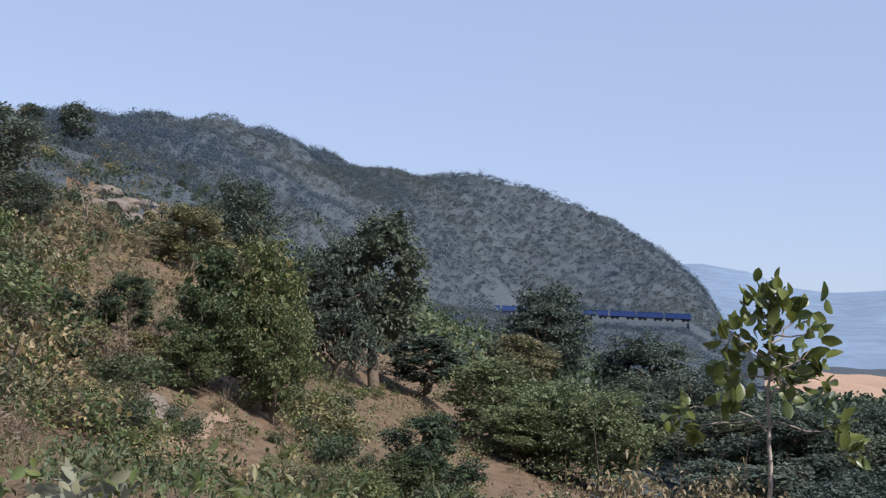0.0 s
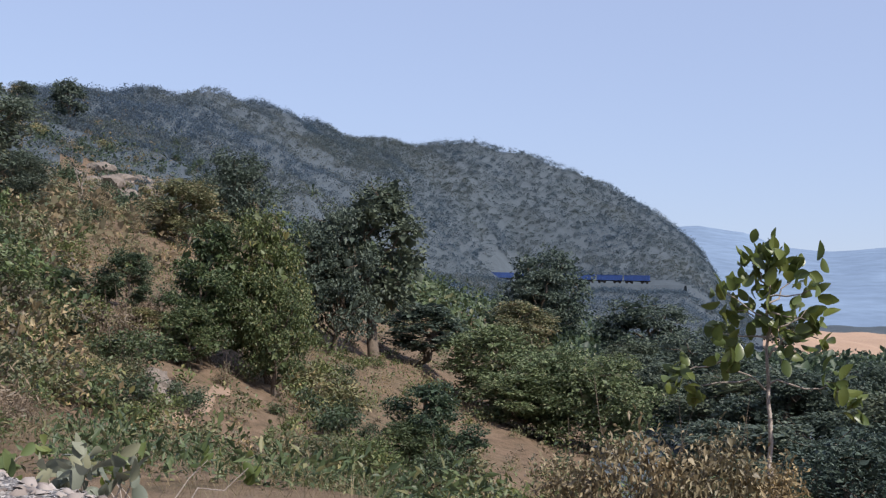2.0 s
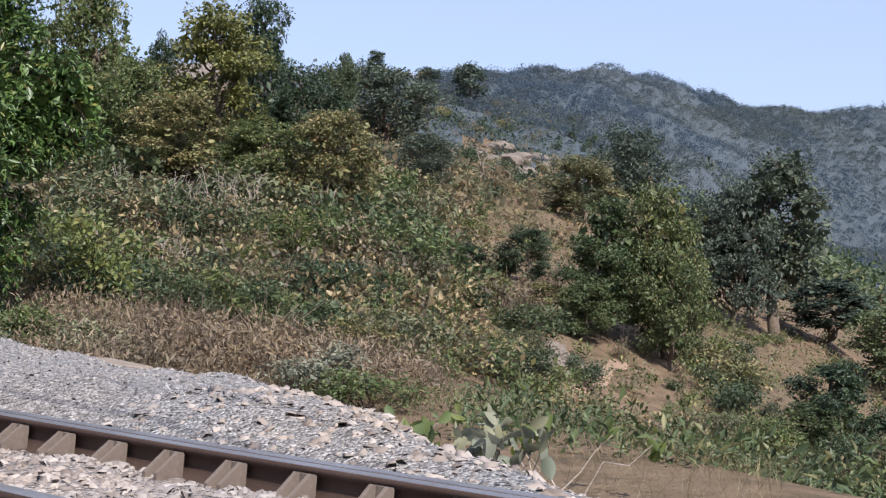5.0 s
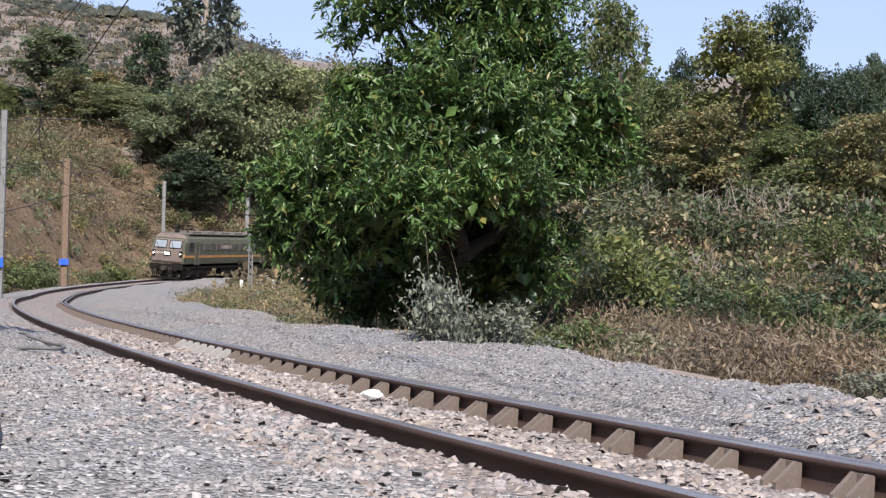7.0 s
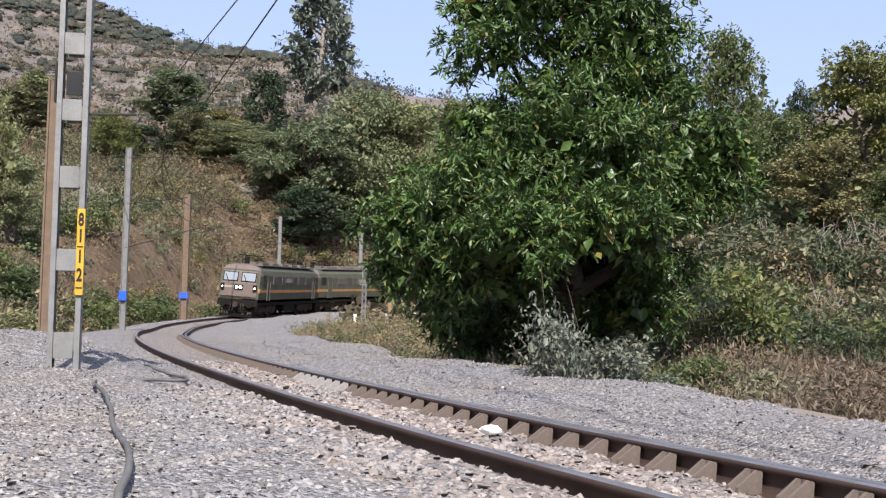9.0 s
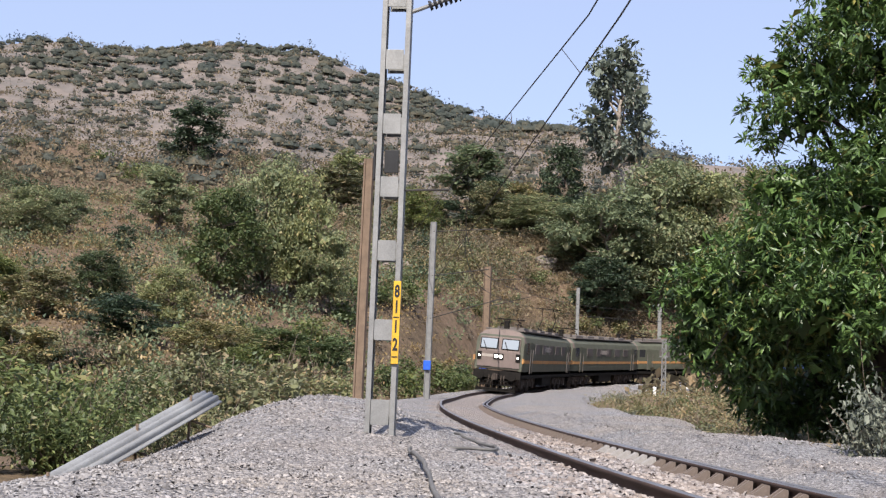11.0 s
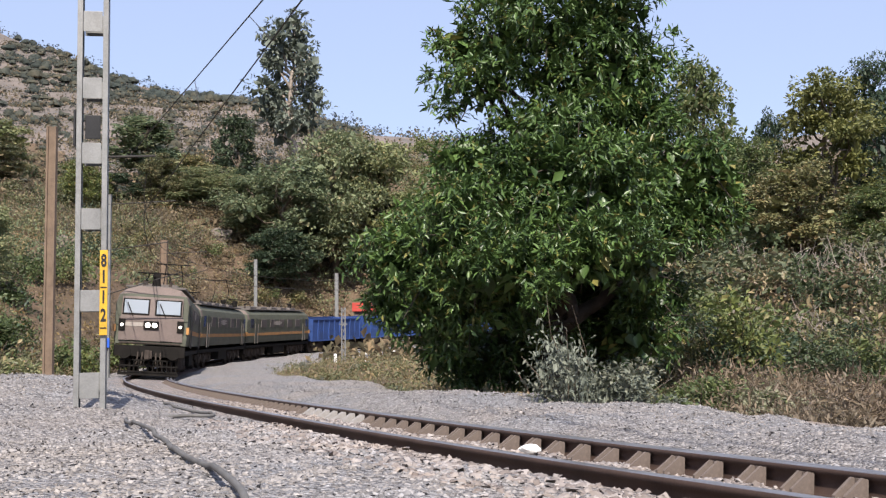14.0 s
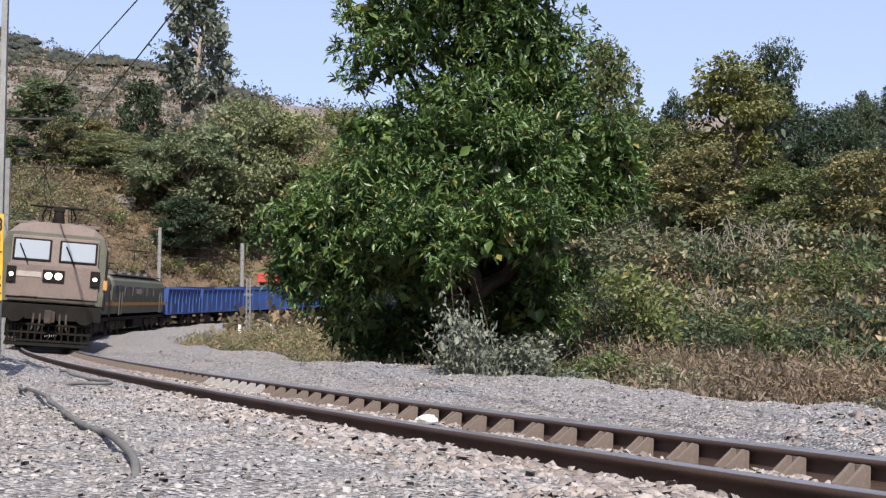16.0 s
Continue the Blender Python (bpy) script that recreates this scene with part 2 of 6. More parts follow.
def tube(points, radius, n=6):
    """Corners and quads of a tube along points; radius may vary."""
    p = np.asarray(points, float)
    rad = np.broadcast_to(radius, len(p))
    d = np.gradient(p, axis=0)
    d /= np.linalg.norm(d, axis=1)[:, None] + 1e-9
    ref = np.where(np.abs(d[:, 2:3]) > 0.9, [[1.0, 0, 0]], [[0, 0, 1.0]])
    u = np.cross(d, ref)
    u /= np.linalg.norm(u, axis=1)[:, None]
    w = np.cross(d, u)
    a = np.arange(n) * 2 * np.pi / n
    v = p[:, None] + rad[:, None, None] * (np.cos(a)[None, :, None] * u[:, None] + np.sin(a)[None, :, None] * w[:, None])
    i, j = np.meshgrid(np.arange(len(p) - 1), np.arange(n), indexing="ij")
    k = (j + 1) % n
    f = np.stack([i * n + j, i * n + k, (i + 1) * n + k, (i + 1) * n + j], -1).reshape(-1, 4)
    return v.reshape(-1, 3), f


def joined(pieces):
    vs, fs, n = [], [], 0
    for v, f in pieces:
        vs.append(v)
        fs.append(np.asarray(f) + n)
        n += len(v)
    return np.concatenate(vs), np.concatenate(fs)


def leaves(rng, centres, size, droop=0.3, slim=0.3, out=None, spread=1.0):
    """A folded leaf at each centre: two quads along the midrib. out: the way it tends to point."""
    n = len(centres)
    d = rng.normal(size=(n, 3))
    d /= np.linalg.norm(d, axis=1)[:, None]
    d = d * spread + (out if out is not None else 0)
    d[:, 2] -= droop
    d /= np.linalg.norm(d, axis=1)[:, None] + 1e-9
    s = np.cross(d, rng.normal(size=(n, 3)) * 0.6 + [0, 0, 1.0])
    s /= np.linalg.norm(s, axis=1)[:, None] + 1e-9
    up = np.cross(s, d)
    L = (size * rng.uniform(0.65, 1.35, n))[:, None]
    W = L * slim
    c = np.asarray(centres)
    mid = c + d * L * 0.5
    v = np.stack([c, mid + s * W * 0.5 + up * W * 0.22, c + d * L - up * W * 0.1, mid - s * W * 0.5 + up * W * 0.22, ], 1).reshape(-1, 3)
    b = np.arange(n)[:, None] * 4
    f = np.concatenate([b + [0, 1, 2], b + [0, 2, 3]])
    return v, f


def blob_points(rng, n, centre, radii, shell=0.55):
    d = rng.normal(size=(n, 3))
    d /= np.linalg.norm(d, axis=1)[:, None]
    r = rng.uniform(shell, 1.0, n)[:, None] * (1 + 0.18 * np.sin(5 * d[:, :1] + 3 * d[:, 1:2]) * np.cos(4 * d[:, 2:]))
    return np.asarray(centre) + d * r * np.asarray(radii), d


# ---- the line of the track ----
KNOTS = [(9.5, -14.0), (6.2, -5.0), (3.2, 1.2), (0.95, 5.3), (-0.92, 9.1), (-2.75, 13.2), (-5.75, 20.2), (-9.3, 29.2), (-12.55, 38.2), (-15.9, 48.5),
         (-20.3, 65.0), (-22.6, 80.0), (-23.2, 94.0), (-22.5, 106.0), (-19.6, 118.0), (-13.0, 128.0), (-3.0, 136.0), (12.0, 144.0), (32.0, 152.0), (60.0, 162.0), (100.0, 178.0), (150.0, 202.0), (200.0, 232.0), (250.0, 262.0)]


def smooth_line(knots, step=0.25):
    k = np.array(knots, float)
    pts = []
    for i in range(1, len(k) - 2):
        p0, p1, p2, p3 = k[i - 1], k[i], k[i + 1], k[i + 2]
        n = max(2, int(np.linalg.norm(p2 - p1) / step))
        t = (np.arange(n) / n)[:, None]
        pts.append(0.5 * (2 * p1 + (p2 - p0) * t + (2 * p0 - 5 * p1 + 4 * p2 - p3) * t**2 + (3 * p1 - p0 - 3 * p2 + p3) * t**3))
    pts = np.concatenate(pts)
    for _ in range(30):
        pts[1:-1] = (pts[:-2] + 2 * pts[1:-1] + pts[2:]) / 4
    return pts


LINE = smooth_line(KNOTS)
ARC = np.r_[0, np.cumsum(np.linalg.norm(np.diff(LINE, axis=0), axis=1))]


def rail_z(s):
    """The height of the rails: level by the camera, then a gentle climb."""
    d = np.maximum(0, np.asarray(s, float) - 65.0)
    return 0.012 * d + 0.00022 * np.minimum(d, 90) ** 2


def on_line(s, off=0.0, z=0.0):
    """Places beside the line: arc length s, off metres to the right of the way it runs from the camera."""
    s = np.asarray(s, float)
    x, y = np.interp(s, ARC, LINE[:, 0]), np.interp(s, ARC, LINE[:, 1])
    h = 0.4
    dx = np.interp(s + h, ARC, LINE[:, 0]) - np.interp(s - h, ARC, LINE[:, 0])
    dy = np.interp(s + h, ARC, LINE[:, 1]) - np.interp(s - h, ARC, LINE[:, 1])
    n = np.hypot(dx, dy)
    return np.stack([x + off * dy / n, y - off * dx / n, rail_z(s) + z], -1)


def line_distance(x, y):
    """Distance from the line, with sign (right of it is positive), and arc length."""
    p = np.stack([np.ravel(x), np.ravel(y)], -1)
    step = LINE[::6]
    best, arc, sign = np.full(len(p), 1e9), np.zeros(len(p)), np.ones(len(p))
    tang = np.gradient(step, axis=0)
    for q, a, t in zip(step, ARC[::6], tang):
        d = np.hypot(p[:, 0] - q[0], p[:, 1] - q[1])
        k = d < best
        best[k], arc[k] = d[k], a
        sign[k] = np.sign((p[k, 0] - q[0]) * t[1] - (p[k, 1] - q[1]) * t[0])
    return (best * sign).reshape(np.shape(x)), arc.reshape(np.shape(x))


# ---- the lie of the land ----
# Each line of the land: bearing (degrees, left is positive), distance and angle of sight from the eye.
EDGE = [(70, 15, -4.0), (41, 15.5, -4.2), (28, 17, -3.2), (20, 20, -2.3), (10, 22, -2.2), (0, 17, -2.6), (-8, 14, -3.4), (-16, 12, -4.6), (-24, 8.5, -6.5), (-30, 7.2, -8.2), (-45, 7, -12), (-64, 7, -14), (-90, 7, -12)]
FOOT = [(70, 40, -4), (41, 42, -3.6), (30, 45, -2.4), (21, 60, -0.9), (15, 122, 0.4), (9, 142, 0.4), (3, 138, 0.3), (-4, 60, -0.8), (-8, 42, -1.2), (-16, 34, -2.6), (-24, 34, -4.2), (-30, 40, -5.0), (-36, 46, -6.0), (-44, 48, -8.2), (-54, 60, -9.5), (-64, 60, -9.5), (-90, 60, -7)]
SLOPE = [(70, 120, 4.5), (41, 115, 5.4), (30, 125, 6.0), (20, 140, 6.2), (14, 158, 7.0), (8, 165, 8.2), (2, 168, 8.0), (-4, 125, 7.2), (-8, 100, 6.6), (-16, 90, 5.8), (-22, 100, 4.6), (-27, 120, 4.0), (-32, 120, 2.8), (-37, 120, 1.2), (-42, 120, -0.6), (-48, 240, -0.6), (-54, 280, -1.2), (-62, 300, -1.0), (-90, 300, -1.0)]
SHOULDER = [(70, 230, 9.5), (41, 230, 10.0), (30, 230, 10.5), (20, 230, 10.0), (14, 220, 9.8), (8, 210, 9.6), (0, 195, 9.3), (-8, 170, 8.4), (-16, 190, 7.6), (-24, 220, 6.6), (-32, 260, 5.4), (-40, 300, 3.4), (-42, 420, 2.4), (-46, 494, 2.0), (-54, 492, 1.95), (-56, 480, 0.4), (-64, 450, -0.6), (-90, 450, 0)]
RIDGE = [(70, 380, 13.5), (41, 380, 14.0), (33.6, 385, 14.9), (26.5, 390, 15.4), (23.5, 370, 13.9), (19, 345, 12.9), (14.8, 320, 12.3), (8.5, 270, 10.6), (0, 250, 10.1), (-8, 260, 9.7), (-17, 310, 9.6), (-21, 330, 10.1), (-25, 360, 9.6), (-31, 430, 10.5), (-34.6, 500, 10.0), (-38.4, 560, 8.6), (-41, 590, 8.4), (-43.6, 600, 8.7), (-47, 610, 8.1), (-50.4, 620, 6.8), (-53.4, 610, 5.0), (-54.8, 605, 3.6), (-55.7, 600, 2.1), (-57, 590, 0.5), (-64, 560, 0.35), (-90, 520, 0)]
BACK = [(70, 700, 6), (-35, 800, 3), (-45, 900, 0.2), (-53, 1100, 0.3), (-64, 1200, 0.4), (-90, 1200, 0.5)]
FAR = [(70, 2400, 2), (-40, 2400, 3), (-52, 2450, 4.9), (-54.4, 2450, 5.1), (-56.7, 2450, 4.8), (-58, 2450, 4.2), (-60.2, 2450, 3.95), (-62.4, 2450, 4.15), (-66, 2450, 4.4), (-90, 2450, 3)]


def knot(line, az):
    a = np.array(sorted(line), float)
    r = np.interp(az, a[:, 0], a[:, 1])
    return r, EYE.z + r * np.tan(np.radians(np.interp(az, a[:, 0], a[:, 2])))


def land(az, r):
    """The height of the land at a bearing and a distance."""
    az, r = np.broadcast_arrays(np.asarray(az, float), np.asarray(r, float))
    ks = [knot(l, az) for l in (EDGE, FOOT, SLOPE, SHOULDER, RIDGE, BACK, FAR)]
    ks = [(0 * r + 0.5, 0 * r - 0.55)] + ks + [(0 * r + 3500, 0 * r + 20)]
    z = np.full(r.shape, -0.55)
    for (r0, z0), (r1, z1) in zip(ks[:-1], ks[1:]):
        t = np.clip((r - r0) / np.maximum(r1 - r0, 1e-3), 0, 1)
        z = np.where(r >= r0, z0 + (z1 - z0) * t, z)
    x, y = -r * np.sin(np.radians(az)), r * np.cos(np.radians(az))
    # folds and spurs
    wob = np.sin(x * 0.043 + 1.3) * np.cos(y * 0.037) + 0.6 * np.sin(x * 0.11 + y * 0.07) + 0.4 * np.cos(x * 0.19 - y * 0.23)
    z = z + wob * np.clip((r - 30) / 400, 0, 1) * np.where(az < -38, 0.9, 2.2)
    small = np.sin(x * 0.9 + 0.7 * np.sin(y * 0.5)) * np.cos(y * 0.8 + 0.9 * np.sin(x * 0.4))
    z = z + small * np.clip((r - 9) / 60, 0, 1) * np.clip((240 - r) / 100, 0, 1) * 0.3
    # the formation of the railway
    d, s = line_distance(x, y)
    w = np.clip(1 - (np.abs(d) - 3.2) / 9.0, 0, 1)
    w = w * w * (3 - 2 * w) * np.clip((195 - r) / 20, 0, 1)
    return z * (1 - w) + (rail_z(s) - 0.55) * w


def on_land(az, r, sink=0.0):
    """The place on the land at a bearing and a distance."""
    z = float(land(az, r)) - sink
    return Vector((-r * math.sin(radians(az)), r * math.cos(radians(az)), z))


def build_land():
    az = np.r_[np.arange(-180, -75, 6.0), np.arange(-75, 56, 0.5), np.arange(56, 180, 6.0)]
    r = np.r_[0.02, 0.8, np.geomspace(2.0, 240, 96), np.arange(248, 645, 8.0), np.geomspace(660, 3500, 26)]
    A, R = np.meshgrid(az, r, indexing="ij")
    Z = land(A, R)
    V = np.stack([-R * np.sin(np.radians(A)), R * np.cos(np.radians(A)), Z], -1).reshape(-1, 3)
    i, j = np.meshgrid(np.arange(len(az)), np.arange(len(r) - 1), indexing="ij")
    k = (i + 1) % len(az)
    n = len(r)
    F = np.stack([i * n + j, k * n + j, k * n + j + 1, i * n + j + 1], -1).reshape(-1, 4)
    ob = arrays("ground", V, F, SOIL, smooth=True)
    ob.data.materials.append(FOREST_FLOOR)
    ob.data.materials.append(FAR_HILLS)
    ob.data.materials.append(FIELD)
    ob.data.materials.append(DRY_HILL)
    fa, fr = A[:, :-1].ravel(), R[:, :-1].ravel()
    wave = 14 * np.sin(fa * 0.9) + 0.03 * fr * np.sin(fa * 2.3)
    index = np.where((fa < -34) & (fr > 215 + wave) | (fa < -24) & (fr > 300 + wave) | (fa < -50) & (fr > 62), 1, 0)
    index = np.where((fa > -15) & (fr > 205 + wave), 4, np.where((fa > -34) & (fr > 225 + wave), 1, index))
    index = np.where((fa < -57.6) & (fr > 310) & (fr < 530), 3, index)
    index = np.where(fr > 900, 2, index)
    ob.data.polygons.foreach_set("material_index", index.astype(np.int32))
    tagged(ob, "reddish brown dry hillside soil with scrub", "ground", kind="structure")


build_land()


# ---- ballast ----
CANT = 0.062  # the outer rail of the curve lies higher
S0 = float(ARC[np.argmin(np.hypot(LINE[:, 0] - 0.95, LINE[:, 1] - 5.3))])


def heap(s, off):
    """The height of the crushed stone beside and between the rails, over the rail heads."""
    s, off = np.broadcast_arrays(np.asarray(s, float), np.asarray(off, float))
    z = np.full(s.shape, -0.16)
    z = np.where(np.abs(off) < 0.8, -0.135 + 0.02 * np.sin(s * 5.1) * np.cos(off * 6), z)
    right = np.clip((off - 1.0) / 0.9, 0, 1)
    crest = 0.19 + 0.06 * np.clip((s - S0 - 4.5) / 2.5, 0, 1) + 0.05 * np.sin(s * 0.55 + 0.6) + 0.03 * np.sin(s * 1.1)
    z = z + right * (0.06 + crest * 0.8)
    edge = np.interp(s, [S0 - 5, S0 - 0.7, S0 + 1, S0 + 3.5, S0 + 7, S0 + 10.5, S0 + 13, S0 + 15, S0 + 22, S0 + 27, S0 + 55], [1.2, 2.2, 3.0, 3.7, 4.5, 5.0, 4.0, 3.4, 4.4, 5.2, 5.4])
    edge = edge + 0.12 * np.sin(s * 0.9 + 1) + 0.08 * np.sin(s * 2.3)
    z = z - np.clip((off - edge + 0.6) / 1.6, 0, 1.5) ** 2 * 0.9
    left = np.clip((-off - 0.87) / 0.06, 0, 1)
    z = z + left * 0.092 + np.clip((-off - 1.0) / 1.0, 0, 1) * (0.012 + 0.02 * np.sin(s * 0.6) + 0.012 * np.sin(s * 2.7))
    mound = np.exp(-(((off + 3.1) / 1.7) ** 2 + ((s - S0 - 11.4) / 3.2) ** 2)) * np.clip((-off - 1.15) / 1.1, 0, 1)
    z = z + mound * 0.40 - CANT * np.clip(off, -1.2, 1.2)
    lim = np.interp(s, [S0 - 4, S0 + 2, S0 + 5, S0 + 7, S0 + 9, S0 + 14, S0 + 30, S0 + 60], [6.6, 5.9, 5.4, 5.1, 4.9, 4.6, 3.6, 3.2])
    z = z - np.clip((-off - lim + 1.5) / 2.0, 0, 2) ** 2 * 0.55
    return z + (0.018 * np.sin(s * 3.3 + off * 2.1) + 0.014 * np.sin(s * 7.1 - off * 5.3)) * np.clip((np.abs(off) - 0.95) / 0.8, 0.15, 1)


def build_ballast():
    s = np.r_[np.arange(0.6, 48, 0.2), np.arange(48, 172, 0.6)]
    off = np.r_[np.arange(-19, -3, 0.4), np.arange(-3, -1.1, 0.2), -1.0, -0.93, -0.88, -0.8, np.arange(-0.6, 6.6, 0.2)]
    S, O = np.meshgrid(s, off, indexing="ij")
    P = on_line(S.ravel()).reshape(*S.shape, 3)
    Q = on_line(S.ravel(), 1.0).reshape(*S.shape, 3)
    V = P + (Q - P) * O[..., None]
    V[..., 2] = rail_z(S) + heap(S, O)
    i, j = np.meshgrid(np.arange(len(s) - 1), np.arange(len(off) - 1), indexing="ij")
    n = len(off)
    F = np.stack([i * n + j, i * n + j + 1, (i + 1) * n + j + 1, (i + 1) * n + j], -1).reshape(-1, 4)
    bed = arrays("ballast_bed", V.reshape(-1, 3), F, GRAVEL, smooth=True)
    bed.data.materials.append(GRAVEL_TRACK)
    between = ((O[:-1, :-1] < 0.86) & (O[:-1, :-1] > -1.25 + 0.2 * np.sin(S[:-1, :-1] * 1.1) + 0.1 * np.sin(S[:-1, :-1] * 3.1))).ravel()
    bed.data.polygons.foreach_set("material_index", between.astype(np.int32))
    tagged(bed, "pale grey crushed stone ballast heaped beside the track", "ballast", kind="structure")


build_ballast()

ROCK8 = np.array([(1, 0, -0.5), (-1, 0, -0.5), (0, 1, -0.5), (0, -1, -0.5), (0, 0, 0.8)], float)
ROCK8F = np.array([(0, 2, 4), (2, 1, 4), (1, 3, 4), (3, 0, 4)])


BLOCK = np.array([(1, 0.8, -0.6), (-0.9, 1, -0.6), (-1, -0.9, -0.6), (0.8, -1, -0.6), (0.62, 0.5, 0.7), (-0.5, 0.66, 0.6), (-0.62, -0.5, 0.75), (0.5, -0.62, 0.6)])
BLOCKF = np.array([(4, 5, 6), (4, 6, 7), (0, 1, 5), (0, 5, 4), (1, 2, 6), (1, 6, 5), (2, 3, 7), (2, 7, 6), (3, 0, 4), (3, 4, 7)])


def stones(name, n, s_range, off_range, size, material, label, seed, shape=ROCK8, sides=ROCK8F):
    rng = np.random.default_rng(seed)
    u = rng.uniform(0, 1, n) ** 1.35
    s = s_range[0] + u * (s_range[1] - s_range[0])
    off = rng.uniform(*off_range, n)
    keep = (np.abs(off - 0.81) > 0.16) & (np.abs(off + 0.83) > 0.09)
    s, off = s[keep], off[keep]
    n = len(s)
    c = on_line(s)
    c = c + (on_line(s, 1.0) - c) * off[:, None]
    c[:, 2] = rail_z(s) + heap(s, off)
    sz = size * rng.uniform(0.5, 1.5, n) ** 1.3
    sc = sz[:, None] * np.stack([rng.uniform(0.7, 1.2, n), rng.uniform(0.5, 0.9, n), rng.uniform(0.25, 0.5, n)], 1)
    v = shape[None] * sc[:, None] + rng.normal(size=(n, len(shape), 3)) * sz[:, None, None] * 0.16
    a, t = rng.uniform(0, 6.28, n), rng.normal(0, 0.45, n)
    ca, sa, ct, st = np.cos(a)[:, None], np.sin(a)[:, None], np.cos(t)[:, None], np.sin(t)[:, None]
    x, y, z = v[..., 0], v[..., 1], v[..., 2]
    x, z = x * ct + z * st, z * ct - x * st
    v = np.stack([x * ca - y * sa, x * sa + y * ca, z], -1) + c[:, None]
    f = (sides[None] + len(shape) * np.arange(n)[:, None, None]).reshape(-1, 3)
    return tagged(arrays(name, v.reshape(-1, 3), f, material), label, "stones", kind="stuff")


stones("ballast_stones", 36000, (S0 - 3.5, S0 + 5.5), (-5.5, -1.3), 0.0115, STONES, "pale grey broken stones lying loose beside the rails", 3, BLOCK, BLOCKF)
stones("ballast_stones", 30000, (S0 + 3.5, S0 + 22), (-6.5, -0.98), 0.0155, STONES, "pale grey broken stones lying loose beside the rails", 4)
stones("ballast_stones", 42000, (S0 - 3.5, S0 + 24), (0.98, 5.2), 0.0155, STONES, "bluish grey crushed stones heaped along the track", 5)
stones("track_stones", 12000, (S0 - 3.5, S0 + 18), (-0.76, 0.68), 0.022, TRACK_STONES, "pinkish dusty stones between the two rails", 6, BLOCK, BLOCKF)
stones("track_stones", 3200, (S0 - 3.5, S0 + 7), (-1.7, -0.93), 0.02, TRACK_STONES, "dusty pinkish stones spilt outside the rail", 9, BLOCK, BLOCKF)
stones("track_stones", 900, (S0 - 3.5, S0 + 1.5), (1.3, 2.8), 0.028, TRACK_STONES, "larger pinkish stones on the ballast shoulder", 7, BLOCK, BLOCKF)


# ---- rails and sleepers ----
RAIL_W = [(-0.068, -0.172), (0.068, -0.172), (0.068, -0.16), (0.012, -0.145), (0.012, -0.045), (0.034, -0.036), (0.034, -0.004), (0.026, 0.0), (-0.026, 0.0), (-0.034, -0.004), (-0.034, -0.036), (-0.012, -0.045), (-0.012, -0.145), (-0.068, -0.16)]


def rail(off, label):
    s = np.r_[np.arange(0.6, 60, 0.25), np.arange(60, 175, 1.0)]
    prof = np.array(RAIL_W)
    P = on_line(s)
    N = on_line(s, 1.0) - P
    V = P[:, None] + N[:, None] * (off + prof[None, :, :1]) + np.array([0, 0, 1.0]) * (prof[None, :, 1:] - CANT * off + 0.01)
    n = len(prof)
    i, j = np.meshgrid(np.arange(len(s) - 1), np.arange(n), indexing="ij")
    k = (j + 1) % n
    F = np.stack([i * n + j, i * n + k, (i + 1) * n + k, (i + 1) * n + j], -1).reshape(-1, 4)
    ob = arrays("rail", V.reshape(-1, 3), F, RAIL)
    ob.data.materials.append(RAIL_TOP)
    top = (np.tile(np.arange(n), len(s) - 1) >= 6) & (np.tile(np.arange(n), len(s) - 1) <= 8)
    ob.data.polygons.foreach_set("material_index", top.astype(np.int32))
    return tagged(ob, label, "rail", "rails of the track", "structure")


rail(-0.83, "rusty brown steel rail with a worn bright head")
rail(0.873, "rusty brown steel rail with a worn bright head")
rail(0.742, "rusty check rail close beside the inner rail")


def sleeper_mesh():
    bm = bmesh.new()
    box(bm, 0, 0, -0.25, 2.6, 0.17, 0.13, 0.02)
    return bm


def brace_mesh():
    """The wedge that props the rail: two cheeks and a sloping web between them."""
    bm = bmesh.new()
    for y in (-0.04, 0.04):
        a = [bm.verts.new((x, y + d, z)) for d in (-0.011, 0.011) for x, z in ((0.0, -0.155), (0.0, -0.04), (-0.035, -0.03), (-0.15, -0.125), (-0.15, -0.165))]
        bm.faces.new(a[:5][::-1])
        bm.faces.new(a[5:])
        for i in range(5):
            j = (i + 1) % 5
            bm.faces.new((a[i], a[j], a[5 + j], a[5 + i]))
    w = [bm.verts.new(p) for p in ((-0.02, -0.035, -0.13), (-0.02, 0.035, -0.13), (-0.15, 0.035, -0.155), (-0.15, -0.035, -0.155))]
    bm.faces.new(w)
    box(bm, -0.012, 0, -0.09, 0.016, 0.1, 0.11)
    bmesh.ops.recalc_face_normals(bm, faces=bm.faces[:])
    return bm


def track_frame(s):
    a, b = on_line(s), on_line(s, 1.0)
    side = Vector(b - a).normalized()
    side.z = 0
    fwd = Vector((-side.y, side.x, 0))
    side = (side - Vector((0, 0, CANT))).normalized()
    m = Matrix((side, fwd, side.cross(fwd))).transposed().to_4x4()
    m.translation = Vector(a)
    return m


def build_sleepers():
    first = part("sleeper", sleeper_mesh(), SLEEPER)
    part("rail_brace", brace_mesh(), SLEEPER, first, "dusty wedge-shaped rail brace").location = (0.705, 0, 0.01)
    tagged(first, "dust-covered concrete sleeper half buried in ballast", "sleeper", "sleepers of the track")
    first.matrix_basis = track_frame(S0 - 3.0)
    for i in range(1, 110):
        ob = copy_thing(first, track_frame(S0 - 3.0 + 0.42 * i))
        if 30 <= i <= 36:  # a stretch splashed with lime wash
            for brace in ob.children:
                brace.data = brace.data.copy()
                brace.data.materials.clear()
                brace.data.materials.append(LIME)


